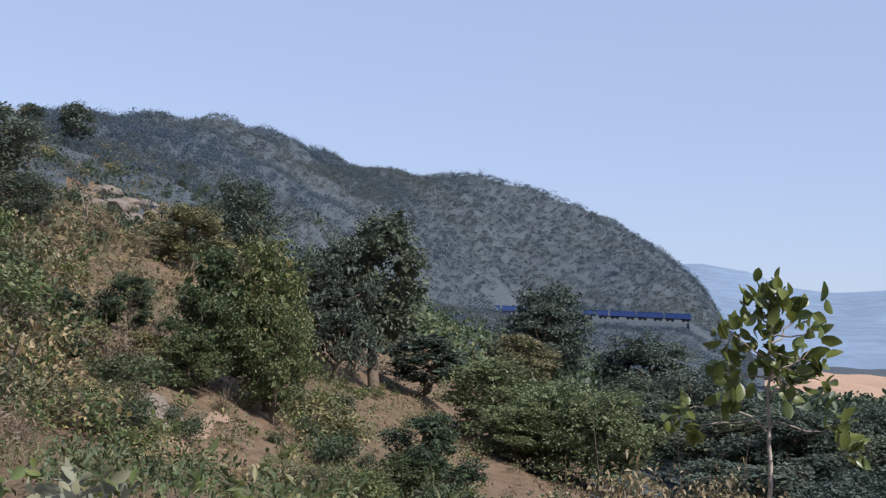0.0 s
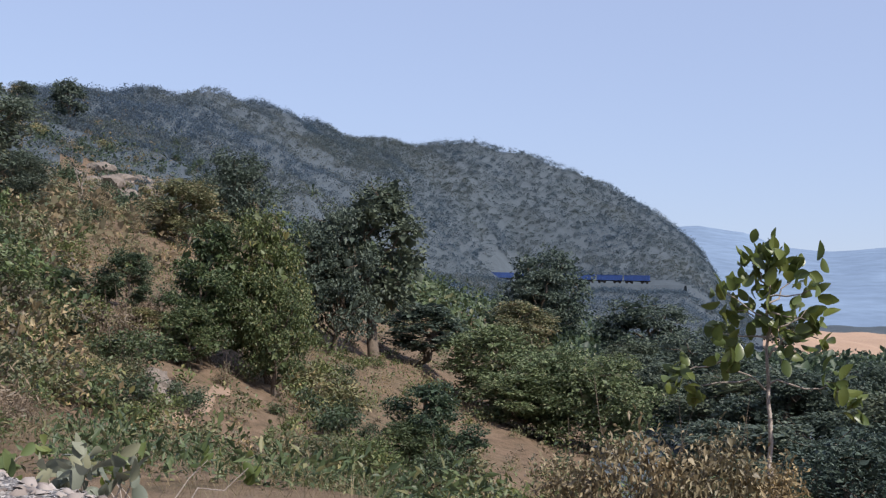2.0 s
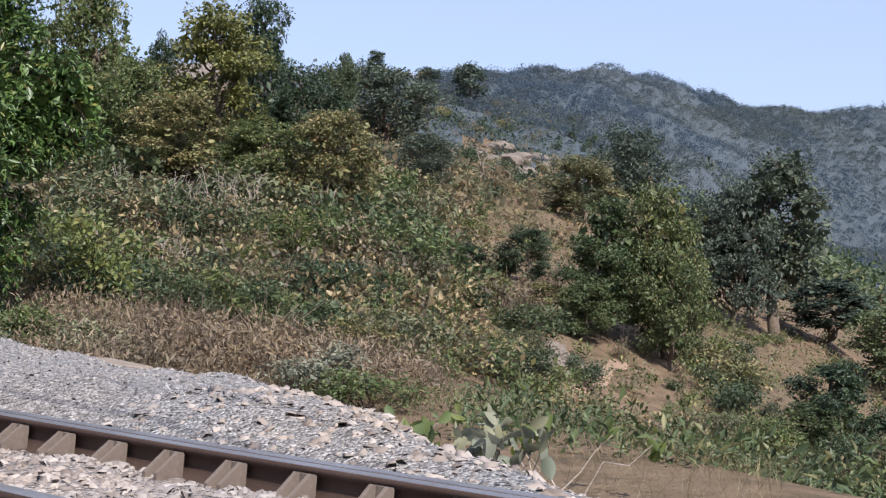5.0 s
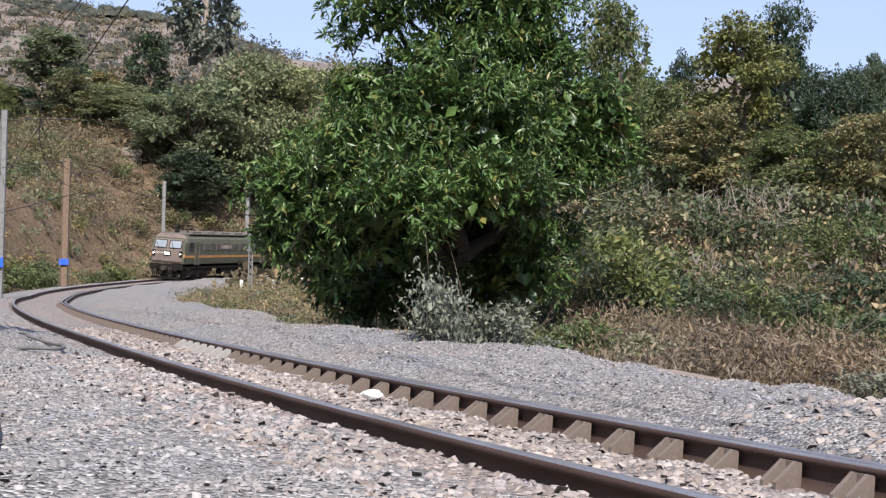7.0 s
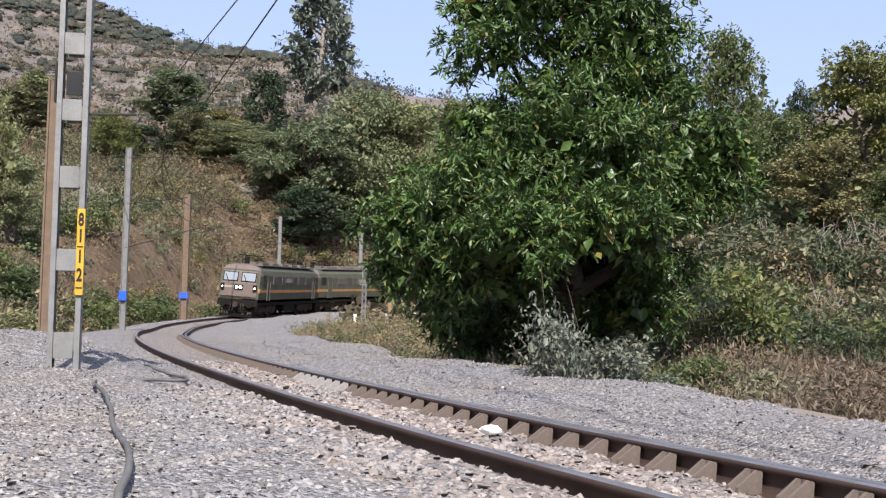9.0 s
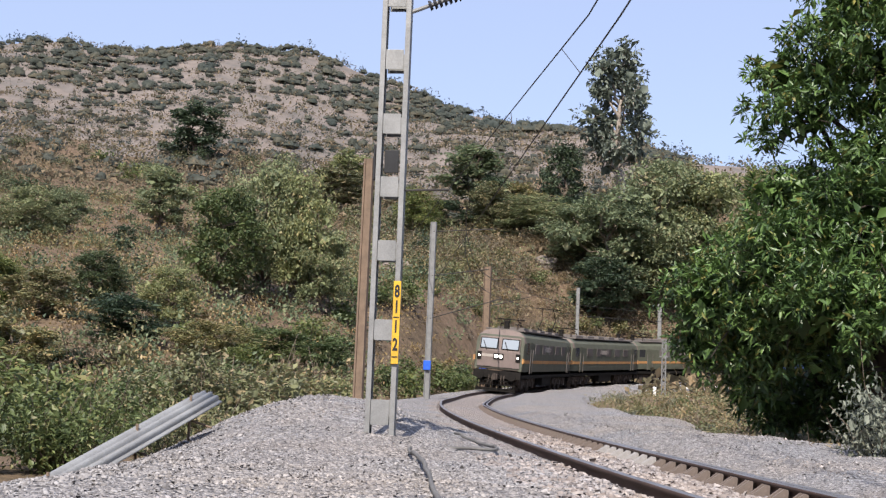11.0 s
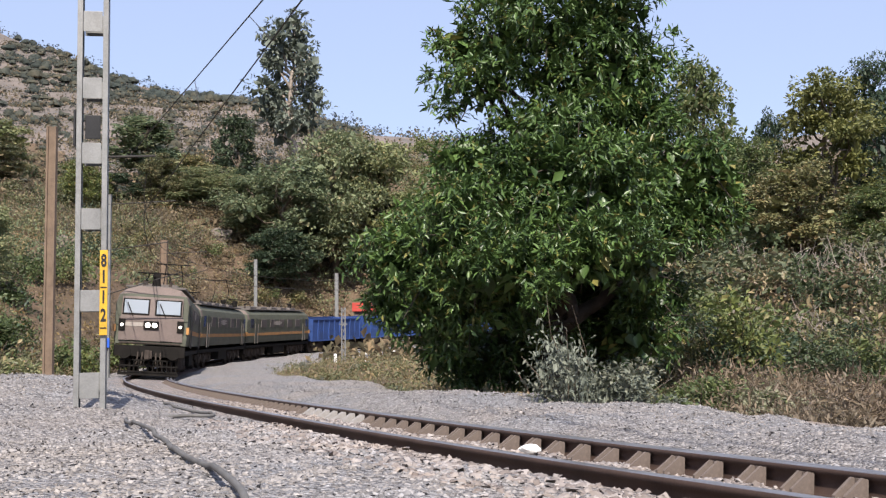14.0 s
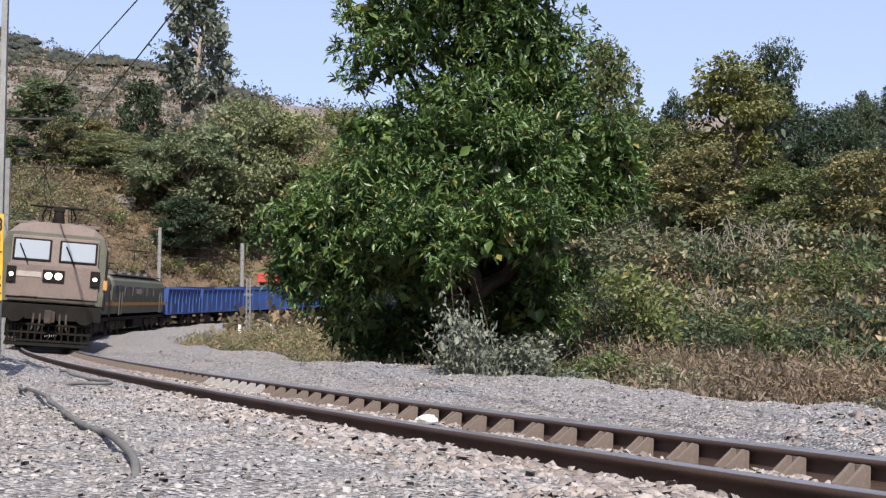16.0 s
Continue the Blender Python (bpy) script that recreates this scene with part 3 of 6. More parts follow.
build_sleepers()


# ---- plants ----
def branch(rng, a, b, r0, r1, n=6, wander=0.12, sides=5):
    a, b = np.asarray(a, float), np.asarray(b, float)
    t = np.linspace(0, 1, n)[:, None]
    p = a + (b - a) * t
    p[1:-1] += rng.normal(size=(n - 2, 3)) * wander * np.linalg.norm(b - a) * 0.5
    return tube(p, np.linspace(r0, r1, n), sides)


MESHES = {}


def tree_meshes(kind, variant, fine=1):
    """Trunk with limbs, and crown, of a tree ten metres high and about eight wide, its foot at the origin."""
    key = (kind, variant, fine)
    if key in MESHES:
        return MESHES[key]
    rng = np.random.default_rng(sum(map(ord, kind)) * 17 + variant)
    shape = {"round": (2.0, 7.0, 14, 360, 0.38), "tall": (2.6, 4.2, 15, 280, 0.34), "dark": (1.5, 6.6, 13, 360, 0.38), "wide": (2.0, 9.5, 18, 340, 0.40), "sparse": (3.0, 5.0, 18, 170, 0.34)}[kind]
    low, width, blobs, per, size = shape
    per, size = (int(per * 0.55), size * 1.3) if fine == 0 else (per, size * 0.92) if fine == 1 else (int(per * 1.8), size * 0.66)
    cores, core_dirs = [], []
    wood, pts, dirs = [], [], []
    top = np.array([rng.normal(0, 0.4), rng.normal(0, 0.4), 7.8])
    wood.append(branch(rng, (0, 0, -0.6), top, 0.30, 0.07, 9, 0.06))
    for i in range(blobs):
        h = low + (9.2 - low) * (i + 0.5) / blobs
        fall = math.sin(math.pi * min(1, (h - low + 1.2) / (10.6 - low))) ** 0.6
        a = i * 2.4 + rng.uniform(-0.5, 0.5)
        rad = width * 0.5 * fall * rng.uniform(0.35, 0.8)
        c = np.array([math.cos(a) * rad, math.sin(a) * rad, h])
        br = width * 0.23 * rng.uniform(0.75, 1.2)
        foot = np.array([0, 0, max(1.3, h - rad * 0.8 - 0.6)])
        foot[:2] = top[:2] * foot[2] / 8
        wood.append(branch(rng, foot, c, 0.11, 0.025))
        for _ in range(3):
            d = rng.normal(size=3)
            wood.append(branch(rng, c, c + d / np.linalg.norm(d) * br * 0.8, 0.03, 0.01, 4))
        for _ in range(6):  # the clumps of leaves that catch the light
            q = rng.normal(size=3)
            q[2] = q[2] * 0.7 + 0.2
            q = c + q / np.linalg.norm(q) * br * 0.6
            sr = br * rng.uniform(0.38, 0.55)
            p, d = blob_points(rng, per // 6, q, (sr, sr, sr * 0.6), 0.6)
            pts.append(p)
            dirs.append(d)
        p, d = blob_points(rng, 30, c, (br * 0.55, br * 0.55, br * 0.4), 0.2)
        cores.append(p)
        core_dirs.append(d)
    v, f = joined(wood)
    trunk = arrays("trunk", v, f, BARK, smooth=True)
    v, f = leaves(rng, np.concatenate(pts), size, 0.35, 0.5, np.concatenate(dirs) * 0.7)
    inner = leaves(rng, np.concatenate(cores), 0.6, 0.3, 0.7, np.concatenate(core_dirs) * 0.4)
    v, f = joined([(v, f), inner])
    crown = arrays("crown", v, f, LEAF_GREEN)
    span = np.array([np.percentile(v[:, i], 98.5) - np.percentile(v[:, i], 1.5) for i in (0, 1)]).mean()
    MESHES[key] = (trunk.data, crown.data, span, np.percentile(v[:, 2], 99))
    for o in (trunk, crown):
        bpy.data.objects.remove(o)
    return MESHES[key]


def coloured(mesh, material):
    """The mesh again in another material; copies of the same pair are shared."""
    key = (mesh.name, material.name)
    if key not in MESHES:
        m = mesh.copy()
        m.materials.clear()
        m.materials.append(material)
        MESHES[key] = m
    return MESHES[key]


TREES = 0


def tree(kind, material, az, r, height, width, label, variant=0, sink=0.1, bark=None, base=None):
    global TREES
    TREES += 1
    trunk, crown, span, tall = tree_meshes(kind, variant, 2 if r < 165 else 1 if r < 230 else 0)
    root = new("tree")
    p = base or on_land(az, r, sink)
    turn = (TREES * 137.5) % 360
    root.matrix_basis = Matrix.Translation(p) @ pose(0, 0, 0, 0, 0, turn) @ Matrix.Diagonal((width / span, width / span, height / tall, 1))
    for nm, me, ma in (("trunk", trunk, bark or BARK), ("crown", crown, material)):
        o = new(nm, coloured(me, ma))
        o.parent = root
    return tagged(root, label, "tree")


def sight_tree(kind, material, az, r, top, spread, label, variant=0, bark=None):
    """A tree whose top stands at an angle of sight and whose crown spans a bearing, in degrees."""
    height = EYE.z + r * math.tan(radians(top)) - float(land(az, r)) + 0.2
    return tree(kind, material, az, r, height, r * radians(spread), label, variant, 0.2, bark)


def bush_mesh(kind, variant):
    """A bush three metres wide and two and a half high, its foot at the origin."""
    key = ("bush", kind, variant)
    if key in MESHES:
        return MESHES[key]
    rng = np.random.default_rng(variant * 31 + len(kind))
    pts, dirs, wood = [], [], []
    for i in range(9):
        a, rad = i * 2.4, rng.uniform(0.1, 1.0)
        c = np.array([math.cos(a) * rad, math.sin(a) * rad, rng.uniform(0.5, 1.75) - rad * 0.25])
        br = rng.uniform(0.45, 0.75)
        n = {"leafy": 75, "dry": 60, "broad": 110, "fine": 185}[kind]
        p, d = blob_points(rng, n, c, (br, br, br * 0.85), 0.3)
        pts.append(p)
        dirs.append(d)
        wood.append(branch(rng, (rng.normal(0, 0.15), rng.normal(0, 0.15), -0.25), c + [0, 0, br * 0.4], 0.03, 0.01, 4, 0.12, 3))
        for _ in range(4 if kind == "dry" else 1):
            q = c + rng.normal(size=3) * br * 0.8
            wood.append(branch(rng, (c[0] * 0.4, c[1] * 0.4, c[2] * 0.3), q + [0, 0, 0.3], 0.016, 0.006, 4, 0.12, 3))
    v, f = leaves(rng, np.concatenate(pts), {"leafy": 0.24, "dry": 0.16, "broad": 0.155, "fine": 0.125}[kind], 0.2, {"leafy": 0.45, "dry": 0.35, "broad": 0.5, "fine": 0.42}[kind], np.concatenate(dirs) * 0.6)
    if kind != "dry":
        heart = np.repeat(np.array([p.mean(0) for p in pts]), 26 if kind == "fine" else 10, 0)
        v, f = joined([(v, f), leaves(rng, heart + rng.normal(size=heart.shape) * 0.16, 0.16, 0.3, 0.7)])
    foliage = arrays("foliage", v, f, LEAF_GREEN)
    v, f = joined(wood)
    stems = arrays("stem", v, f, PALE_BARK)
    MESHES[key] = (foliage.data, stems.data)
    for o in (foliage, stems):
        bpy.data.objects.remove(o)
    return MESHES[key]


BUSHES = 0


def bush(kind, material, az, r, height, width, label, variant=0, base=None, sink=0.05):
    global BUSHES
    BUSHES += 1
    foliage, stems = bush_mesh(kind, variant)
    root = new("bush")
    p = base or on_land(az, r, sink)
    root.matrix_basis = Matrix.Translation(p) @ pose(0, 0, 0, 0, 0, (BUSHES * 137.5) % 360) @ Matrix.Diagonal((width / 3, width / 3, height / 2.5, 1))
    for nm, me, ma in (("foliage", foliage, material), ("stem", stems, TWIG_BARK if kind == "dry" else BARK)):
        o = new(nm, coloured(me, ma))
        o.parent = root
    return tagged(root, label, "bush", "bushes on the slopes")


# -- the mango tree by the track --
def mango_tree():
    rng = np.random.default_rng(11)
    az0, r0 = -0.1, 24.0
    base = on_land(az0, r0, 0.2)
    root = new("mango_tree")
    root.location = base
    k = r0 * math.tan(radians(1))
    # crown masses: bearing from the trunk and height in degrees of sight, depth and radius in metres
    masses = [(a * 0.78 if a < 0 and el > 10.5 else a * 0.97 if a < 4.5 else 4.36 + (a - 4.5) * 0.72, el, d, q) for a, el, d, q in [(6.0, 3.6, -1.6, 1.25), (8.6, 4.2, -1.0, 0.9), (8.4, 2.7, -0.8, 0.85), (7.6, 5.4, -0.8, 0.8), (-8.0, 8.4, 0.4, 1.0), (-7.2, 6.6, 0.6, 1.0), (4.0, 5.2, -2.0, 1.45), (1.6, 4.4, -2.4, 1.5), (-1.2, 5.6, -2.2, 1.5), (-3.4, 4.2, -1.6, 1.25), (3.0, 2.6, -1.6, 1.3), (7.0, 2.2, -1.0, 1.0), (5.0, 1.6, -1.0, 1.0),
              (-0.4, 8.0, -1.8, 1.45), (-2.6, 7.4, -1.2, 1.3), (1.6, 7.4, -1.4, 1.2), (-5.6, 8.2, 0.2, 1.3), (-6.6, 8.6, 0.6, 0.9), (-5.0, 5.6, 0.6, 1.3), (-4.6, 3.0, 0.8, 1.2), (-3.0, 10.2, 0.2, 1.35),
              (0.4, 11.0, 0.0, 1.3), (3.6, 12.6, -0.2, 1.2), (2.4, 14.6, 0.0, 1.3), (0.0, 14.4, -0.3, 1.5), (-2.8, 13.0, 0.0, 1.4), (-5.2, 13.6, 0.2, 1.15), (-4.0, 16.0, 0.2, 1.3), (-1.2, 17.4, 0.0, 1.4), (1.6, 17.2, 0.2, 1.2),
              (-6.0, 11.4, 0.4, 0.8), (4.4, 9.2, -0.4, 0.75), (2.0, 9.8, 1.2, 1.2), (-1.4, 19.0, 0.3, 1.0), (4.6, 14.8, 0.3, 0.75), (0.0, 3.0, 1.5, 1.5), (-2.5, 2.6, 1.2, 1.4), (2.5, 5.5, 1.6, 1.5), (-2.0, 6.5, 1.8, 1.5), (2.6, 0.5, 0.9, 0.95), (0.2, 0.6, 0.5, 1.1), (-2.8, 0.8, 0.8, 1.0), (5.4, 0.1, -0.2, 0.8), (-1.4, -0.4, 1.4, 1.1), (1.4, -0.6, 1.4, 1.1), (4.0, -0.6, 1.0, 0.8), (-4.4, 0.9, 0.8, 0.9), (1.0, 3.4, -3.0, 1.0), (-1.0, 3.8, -2.8, 1.0), (3.2, 3.6, -2.8, 1.0)]]
    wood, pts, dirs, cores = [], [], [], []
    fork = np.array([0, 0, 1.7])
    wood.append(branch(rng, (0.0, 0, -0.6), fork, 0.34, 0.27, 6, 0.05))
    limbs = []
    for tip in ((-1.6, -0.9, 3.0), (-0.5, 0.2, 5.4), (0.9, 0.1, 4.4), (1.9, 0.5, 3.2), (0.2, -1.3, 3.2), (1.2, 0.2, 6.4)):
        wood.append(branch(rng, fork, tip, 0.19, 0.09, 7, 0.12))
        limbs.append(np.array(tip))
    for a, el, depth, rad in masses:
        c = np.array([-a * k, depth, EYE.z + r0 * math.tan(radians(el)) - base.z])
        near = min(limbs, key=lambda q: np.linalg.norm(q - c))
        wood.append(branch(rng, near, c, 0.07, 0.025, 6, 0.16))
        for _ in range(5):
            d = rng.normal(size=3)
            wood.append(branch(rng, c, c + d / np.linalg.norm(d) * rad * 0.85, 0.022, 0.008, 4))
        cores.append(blob_points(rng, 120, c, (rad * 0.6, rad * 0.6, rad * 0.45), 0.2)[0])
        n = int(112 * rad * rad)
        for _ in range(7):
            q = rng.normal(size=3)
            q[2] = q[2] * 0.8 + 0.25
            q = c + q / np.linalg.norm(q) * rad * 0.62
            br = rad * rng.uniform(0.36, 0.52)
            p, d = blob_points(rng, n // 6, q, (br, br, br * 0.62), 0.55)
            pts.append(p)
            dirs.append(d)
    v, f = joined(wood)
    arrays("trunk", v, f, SHADED_BARK, root, "forked trunk with limbs, the crown's shade in its colour", True)
    tuft, out = np.concatenate(pts), np.concatenate(dirs)
    # each tuft is a rosette of long drooping leaves
    c = np.repeat(tuft, 10, 0) + rng.normal(size=(len(tuft) * 10, 3)) * 0.05
    v, f = leaves(rng, c, 0.175, 0.5, 0.28, np.repeat(out, 10, 0) * 0.45 + [0, 0, 0.15])
    v, f = joined([(v, f), leaves(rng, np.concatenate(cores), 0.3, 0.3, 0.6)])
    arrays("crown", v, f, LEAF_MANGO, root)
    tagged(root, "large dark green mango tree with dense drooping leaves beside the track", "tree")


mango_tree()

# -- trees on the slopes --
SL = LEAF_SLOPE
G, D, O_, Y = LEAF_GREEN, LEAF_DARK, LEAF_OLIVE, LEAF_YELLOW
tree("sparse", LEAF_GREY, 11.3, 172, 25.0, 9.8, "tall thin grey-green tree with an open crown on the slope", 0, 0.3, PALE_BARK)
tree("dark", D, 13.8, 178, 11.0, 6.0, "dark green tree on the slope above the track", 1)
tree("dark", D, 31.3, 205, 9.5, 9.0, "dark spreading tree alone on the dry hillside", 2)
for row in [
    ("wide", SL, 27.9, 84, 10.09, 4.27, "broad green tree at the foot of the hill", 0),
    ("round", G, 29.7, 79, 8.47, 3.47, "green tree at the foot of the hill", 1),
    ("wide", SL, 26.1, 82, 9.44, 3.47, "leafy green tree at the foot of the hill", 1),
    ("round", SL, 25.2, 81, 7.22, 2.53, "leafy green tree at the foot of the hill", 2),
    ("sparse", SL, 32.7, 122, 9.47, 2.40, "olive tree on the slope", 2),
    ("dark", D, 34.2, 110, 6.58, 1.01, "small dark tree on the bare terrace", 1),
    ("round", D, 34.0, 62, 3.42, 4.00, "dark green tree below the terraces", 0),
    ("round", O_, 37.6, 70, 4.40, 3.20, "olive green tree below the terraces", 1),
    ("round", G, 39.6, 72, 5.04, 2.40, "green tree below the terraces", 2),
    ("wide", O_, 29.8, 58, 2.42, 4.53, "olive green tree below the hill", 0),
    ("round", G, 27.2, 60, 2.25, 3.73, "leafy green tree below the hill", 1),
    ("round", O_, 38.7, 52, 2.06, 4.00, "olive green tree below the terraces", 2),
    ("wide", O_, 31.5, 50, 0.28, 4.00, "olive green tree below the hill", 1),
    ("wide", SL, 9.2, 150, 10.70, 5.33, "domed green tree on the wooded slope behind the track", 2),
    ("round", SL, 11.1, 146, 9.27, 4.53, "green tree on the wooded slope behind the track", 0),
    ("wide", SL, 15.0, 160, 8.84, 4.80, "olive green tree above the railway cutting", 1),
    ("round", SL, 13.0, 152, 8.47, 3.47, "olive green tree on the wooded slope", 2),
    ("round", SL, 7.0, 150, 10.04, 4.00, "green tree on the wooded slope behind the track", 1),
    ("dark", D, 19.4, 160, 8.62, 2.40, "dark green tree above the railway cutting", 2),
    ("round", D, 11.9, 142, 6.11, 2.93, "dark green tree on the wooded slope", 1),
    ("sparse", SL, 18.1, 178, 11.17, 3.07, "olive tree with bare limbs on the slope", 1),
    ("round", SL, 36.9, 123, 8.02, 1.87, "small olive tree on the slope", 0),
    ("round", D, 35.3, 77, 5.30, 2.40, "dark green tree on the slope", 1),
    ("sparse", SL, 24.0, 186, 10.72, 1.87, "thin olive tree on the slope", 2),
    ("round", SL, 20.4, 160, 7.92, 2.40, "olive green tree above the railway cutting", 1),
    ("dark", D, 16.2, 158, 7.23, 2.13, "dark green tree above the railway cutting", 0),
    ("wide", SL, 31.9, 68, 4.82, 2.93, "olive green tree on the slope", 1),
    ("round", G, 28.2, 54, 1.42, 3.20, "leafy green tree below the hill", 0),
    ("round", G, 25.0, 62, 1.92, 3.20, "bright leafy green tree below the hill", 2),
    ("wide", SL, 38.4, 118, 7.91, 3.20, "olive tree on the slope", 1),
    ("round", D, 36.2, 56, 0.89, 3.20, "dark green tree below the terraces", 2),
    ("dark", D, 17.3, 172, 9.73, 1.87, "dark tree on the slope", 1),
    ("wide", G, -7.8, 84, 13.39, 4.53, "rounded green tree at the top of the bank", 2),
    ("round", Y, -13.4, 78, 12.42, 5.33, "yellowing tree at the top of the bank", 0),
    ("wide", D, -15.5, 92, 12.94, 3.33, "dark green tree behind a yellowing one", 1),
    ("wide", D, -17.6, 80, 9.97, 3.73, "dark green tree on the bank", 1),
    ("round", D, -11.0, 90, 10.97, 1.87, "small dark tree on the bank", 0),
    ("wide", G, -9.6, 72, 9.65, 4.53, "olive green tree on the bank", 1),
    ("round", O_, -11.9, 66, 8.59, 4.53, "olive tree on the bank", 2),
    ("round", G, -15.9, 62, 7.50, 4.27, "green tree on the bank", 0),
    ("round", O_, -19.1, 60, 7.93, 4.00, "dull olive tree on the bank", 1),
    ("round", D, -19.3, 110, 10.65, 1.87, "dark tree on the hillside", 2),
]:
    sight_tree(*row)
for i, (az, r, h, w, m) in enumerate([(15.8, 172, 6.0, 6.0, O_), (4.4, 150, 9, 8, G), (6.4, 150, 9, 8, O_), (17.2, 160, 7, 7, O_), (20.8, 152, 6, 6, G), (24.6, 160, 7, 8, O_), (2.0, 140, 9, 9, G), (-0.5, 130, 9, 9, G), (-3.0, 110, 9, 9, G)]):
    tree(("round", "wide", "sparse")[i % 3], m, az, r, h, w, "green tree on the wooded slope behind the track" if m is G else "olive green tree on the wooded slope", i % 3)
LV2 = leaf_mat("light_valley_leaves", (0.0975, 0.129, 0.0672), (0.195, 0.235, 0.12), (0.234, 0.231, 0.144), 0.08, 0.55, 0.3)
for row in [
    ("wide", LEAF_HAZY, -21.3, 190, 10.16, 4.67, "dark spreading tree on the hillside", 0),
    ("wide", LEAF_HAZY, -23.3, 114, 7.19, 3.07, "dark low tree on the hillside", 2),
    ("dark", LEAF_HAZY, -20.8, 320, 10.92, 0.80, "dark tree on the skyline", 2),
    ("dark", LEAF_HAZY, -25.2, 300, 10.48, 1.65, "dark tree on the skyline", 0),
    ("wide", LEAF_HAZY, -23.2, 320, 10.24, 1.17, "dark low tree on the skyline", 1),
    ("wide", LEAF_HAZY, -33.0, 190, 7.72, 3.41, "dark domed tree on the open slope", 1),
    ("round", O_, -30.7, 118, 6.40, 3.33, "dull olive tree on the open slope", 2),
    ("sparse", LEAF_VALLEY, -32.3, 58, 4.47, 3.20, "leafy green tree above the path", 0),
    ("wide", LEAF_VALLEY, -34.7, 59, 4.94, 4.00, "large leafy green tree above the path", 1),
    ("round", LEAF_VALLEY, -31.9, 56, 2.60, 3.20, "leafy green tree above the path", 2),
    ("wide", LEAF_VALLEY, -35.3, 57, 2.16, 3.73, "leafy green tree above the path", 0),
    ("round", LEAF_VALLEY, -31.2, 54, 0.47, 2.67, "low leafy green tree by the path", 1),
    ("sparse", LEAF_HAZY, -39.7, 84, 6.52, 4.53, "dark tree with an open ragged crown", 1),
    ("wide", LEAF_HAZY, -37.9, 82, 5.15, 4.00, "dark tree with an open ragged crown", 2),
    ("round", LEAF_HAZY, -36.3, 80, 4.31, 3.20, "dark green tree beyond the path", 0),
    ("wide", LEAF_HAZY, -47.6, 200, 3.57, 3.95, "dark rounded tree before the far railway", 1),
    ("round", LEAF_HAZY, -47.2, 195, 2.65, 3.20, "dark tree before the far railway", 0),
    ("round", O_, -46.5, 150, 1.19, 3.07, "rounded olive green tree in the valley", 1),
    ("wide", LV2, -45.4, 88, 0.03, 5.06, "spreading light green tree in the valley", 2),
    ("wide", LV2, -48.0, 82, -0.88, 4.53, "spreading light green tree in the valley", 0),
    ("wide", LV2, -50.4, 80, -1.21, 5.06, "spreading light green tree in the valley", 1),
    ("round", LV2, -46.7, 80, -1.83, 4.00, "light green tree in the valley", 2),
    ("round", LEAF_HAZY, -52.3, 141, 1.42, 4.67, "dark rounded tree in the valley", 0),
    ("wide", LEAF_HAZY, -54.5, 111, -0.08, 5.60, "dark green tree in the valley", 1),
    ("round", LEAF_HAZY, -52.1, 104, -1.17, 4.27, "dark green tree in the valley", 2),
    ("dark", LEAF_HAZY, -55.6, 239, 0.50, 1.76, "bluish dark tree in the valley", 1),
    ("dark", D, -42.7, 51, -2.71, 4.00, "dense dark green tree on the valley side", 2),
    ("round", D, -41.5, 49, -4.57, 2.93, "dense dark green tree on the valley side", 1),
    ("dark", D, -28.4, 64, 2.98, 2.35, "small dark green tree on the bare slope", 2),
    ("tall", D, -25.9, 54, 2.17, 1.39, "slim dark tree on the bare slope", 0),
    ("round", O_, -29.3, 56, 0.43, 2.40, "small olive tree on the bare slope", 1),
    ("tall", D, -25.6, 48, 0.35, 2.13, "slim dark shrub-like tree on the bare slope", 1),
]:
    sight_tree(*row)
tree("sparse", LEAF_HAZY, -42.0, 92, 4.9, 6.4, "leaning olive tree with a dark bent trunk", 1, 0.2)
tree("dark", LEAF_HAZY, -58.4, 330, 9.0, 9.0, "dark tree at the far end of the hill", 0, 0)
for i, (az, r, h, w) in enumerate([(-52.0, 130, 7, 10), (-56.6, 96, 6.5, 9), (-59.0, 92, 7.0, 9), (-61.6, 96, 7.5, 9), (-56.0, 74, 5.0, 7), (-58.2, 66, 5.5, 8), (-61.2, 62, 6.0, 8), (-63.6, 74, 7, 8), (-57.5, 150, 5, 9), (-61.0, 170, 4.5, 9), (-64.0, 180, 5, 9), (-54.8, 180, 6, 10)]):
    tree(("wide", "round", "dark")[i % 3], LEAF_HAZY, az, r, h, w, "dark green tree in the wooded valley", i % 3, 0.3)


def bare_tree(az, r, height, seed):
    """A small leafless tree with pale upright boughs."""
    rng = np.random.default_rng(seed)
    root = new("bare_tree")
    root.location = on_land(az, r, 0.2)
    wood = []
    for i in range(7):
        a = i * 2.4
        mid = np.array([math.cos(a) * 0.12, math.sin(a) * 0.12, height * rng.uniform(0.25, 0.45)])
        tip = np.array([math.cos(a) * height * 0.2, math.sin(a) * height * 0.2, height * rng.uniform(0.75, 1.0)])
        wood += [branch(rng, (0, 0, -0.3), mid, 0.04, 0.026, 4), branch(rng, mid, tip, 0.026, 0.009, 6, 0.08)]
        for _ in range(3):
            p = mid + (tip - mid) * rng.uniform(0.2, 0.95)
            wood.append(branch(rng, p, p + [rng.normal(0, 0.35), rng.normal(0, 0.35), rng.uniform(0.2, 0.8)], 0.014, 0.006, 4, 0.12, 3))
    v, f = joined(wood)
    arrays("trunk", v, f, PALE_BARK, root, smooth=True)
    tagged(root, "small leafless grey tree on the bank", "tree", "bare trees on the bank")


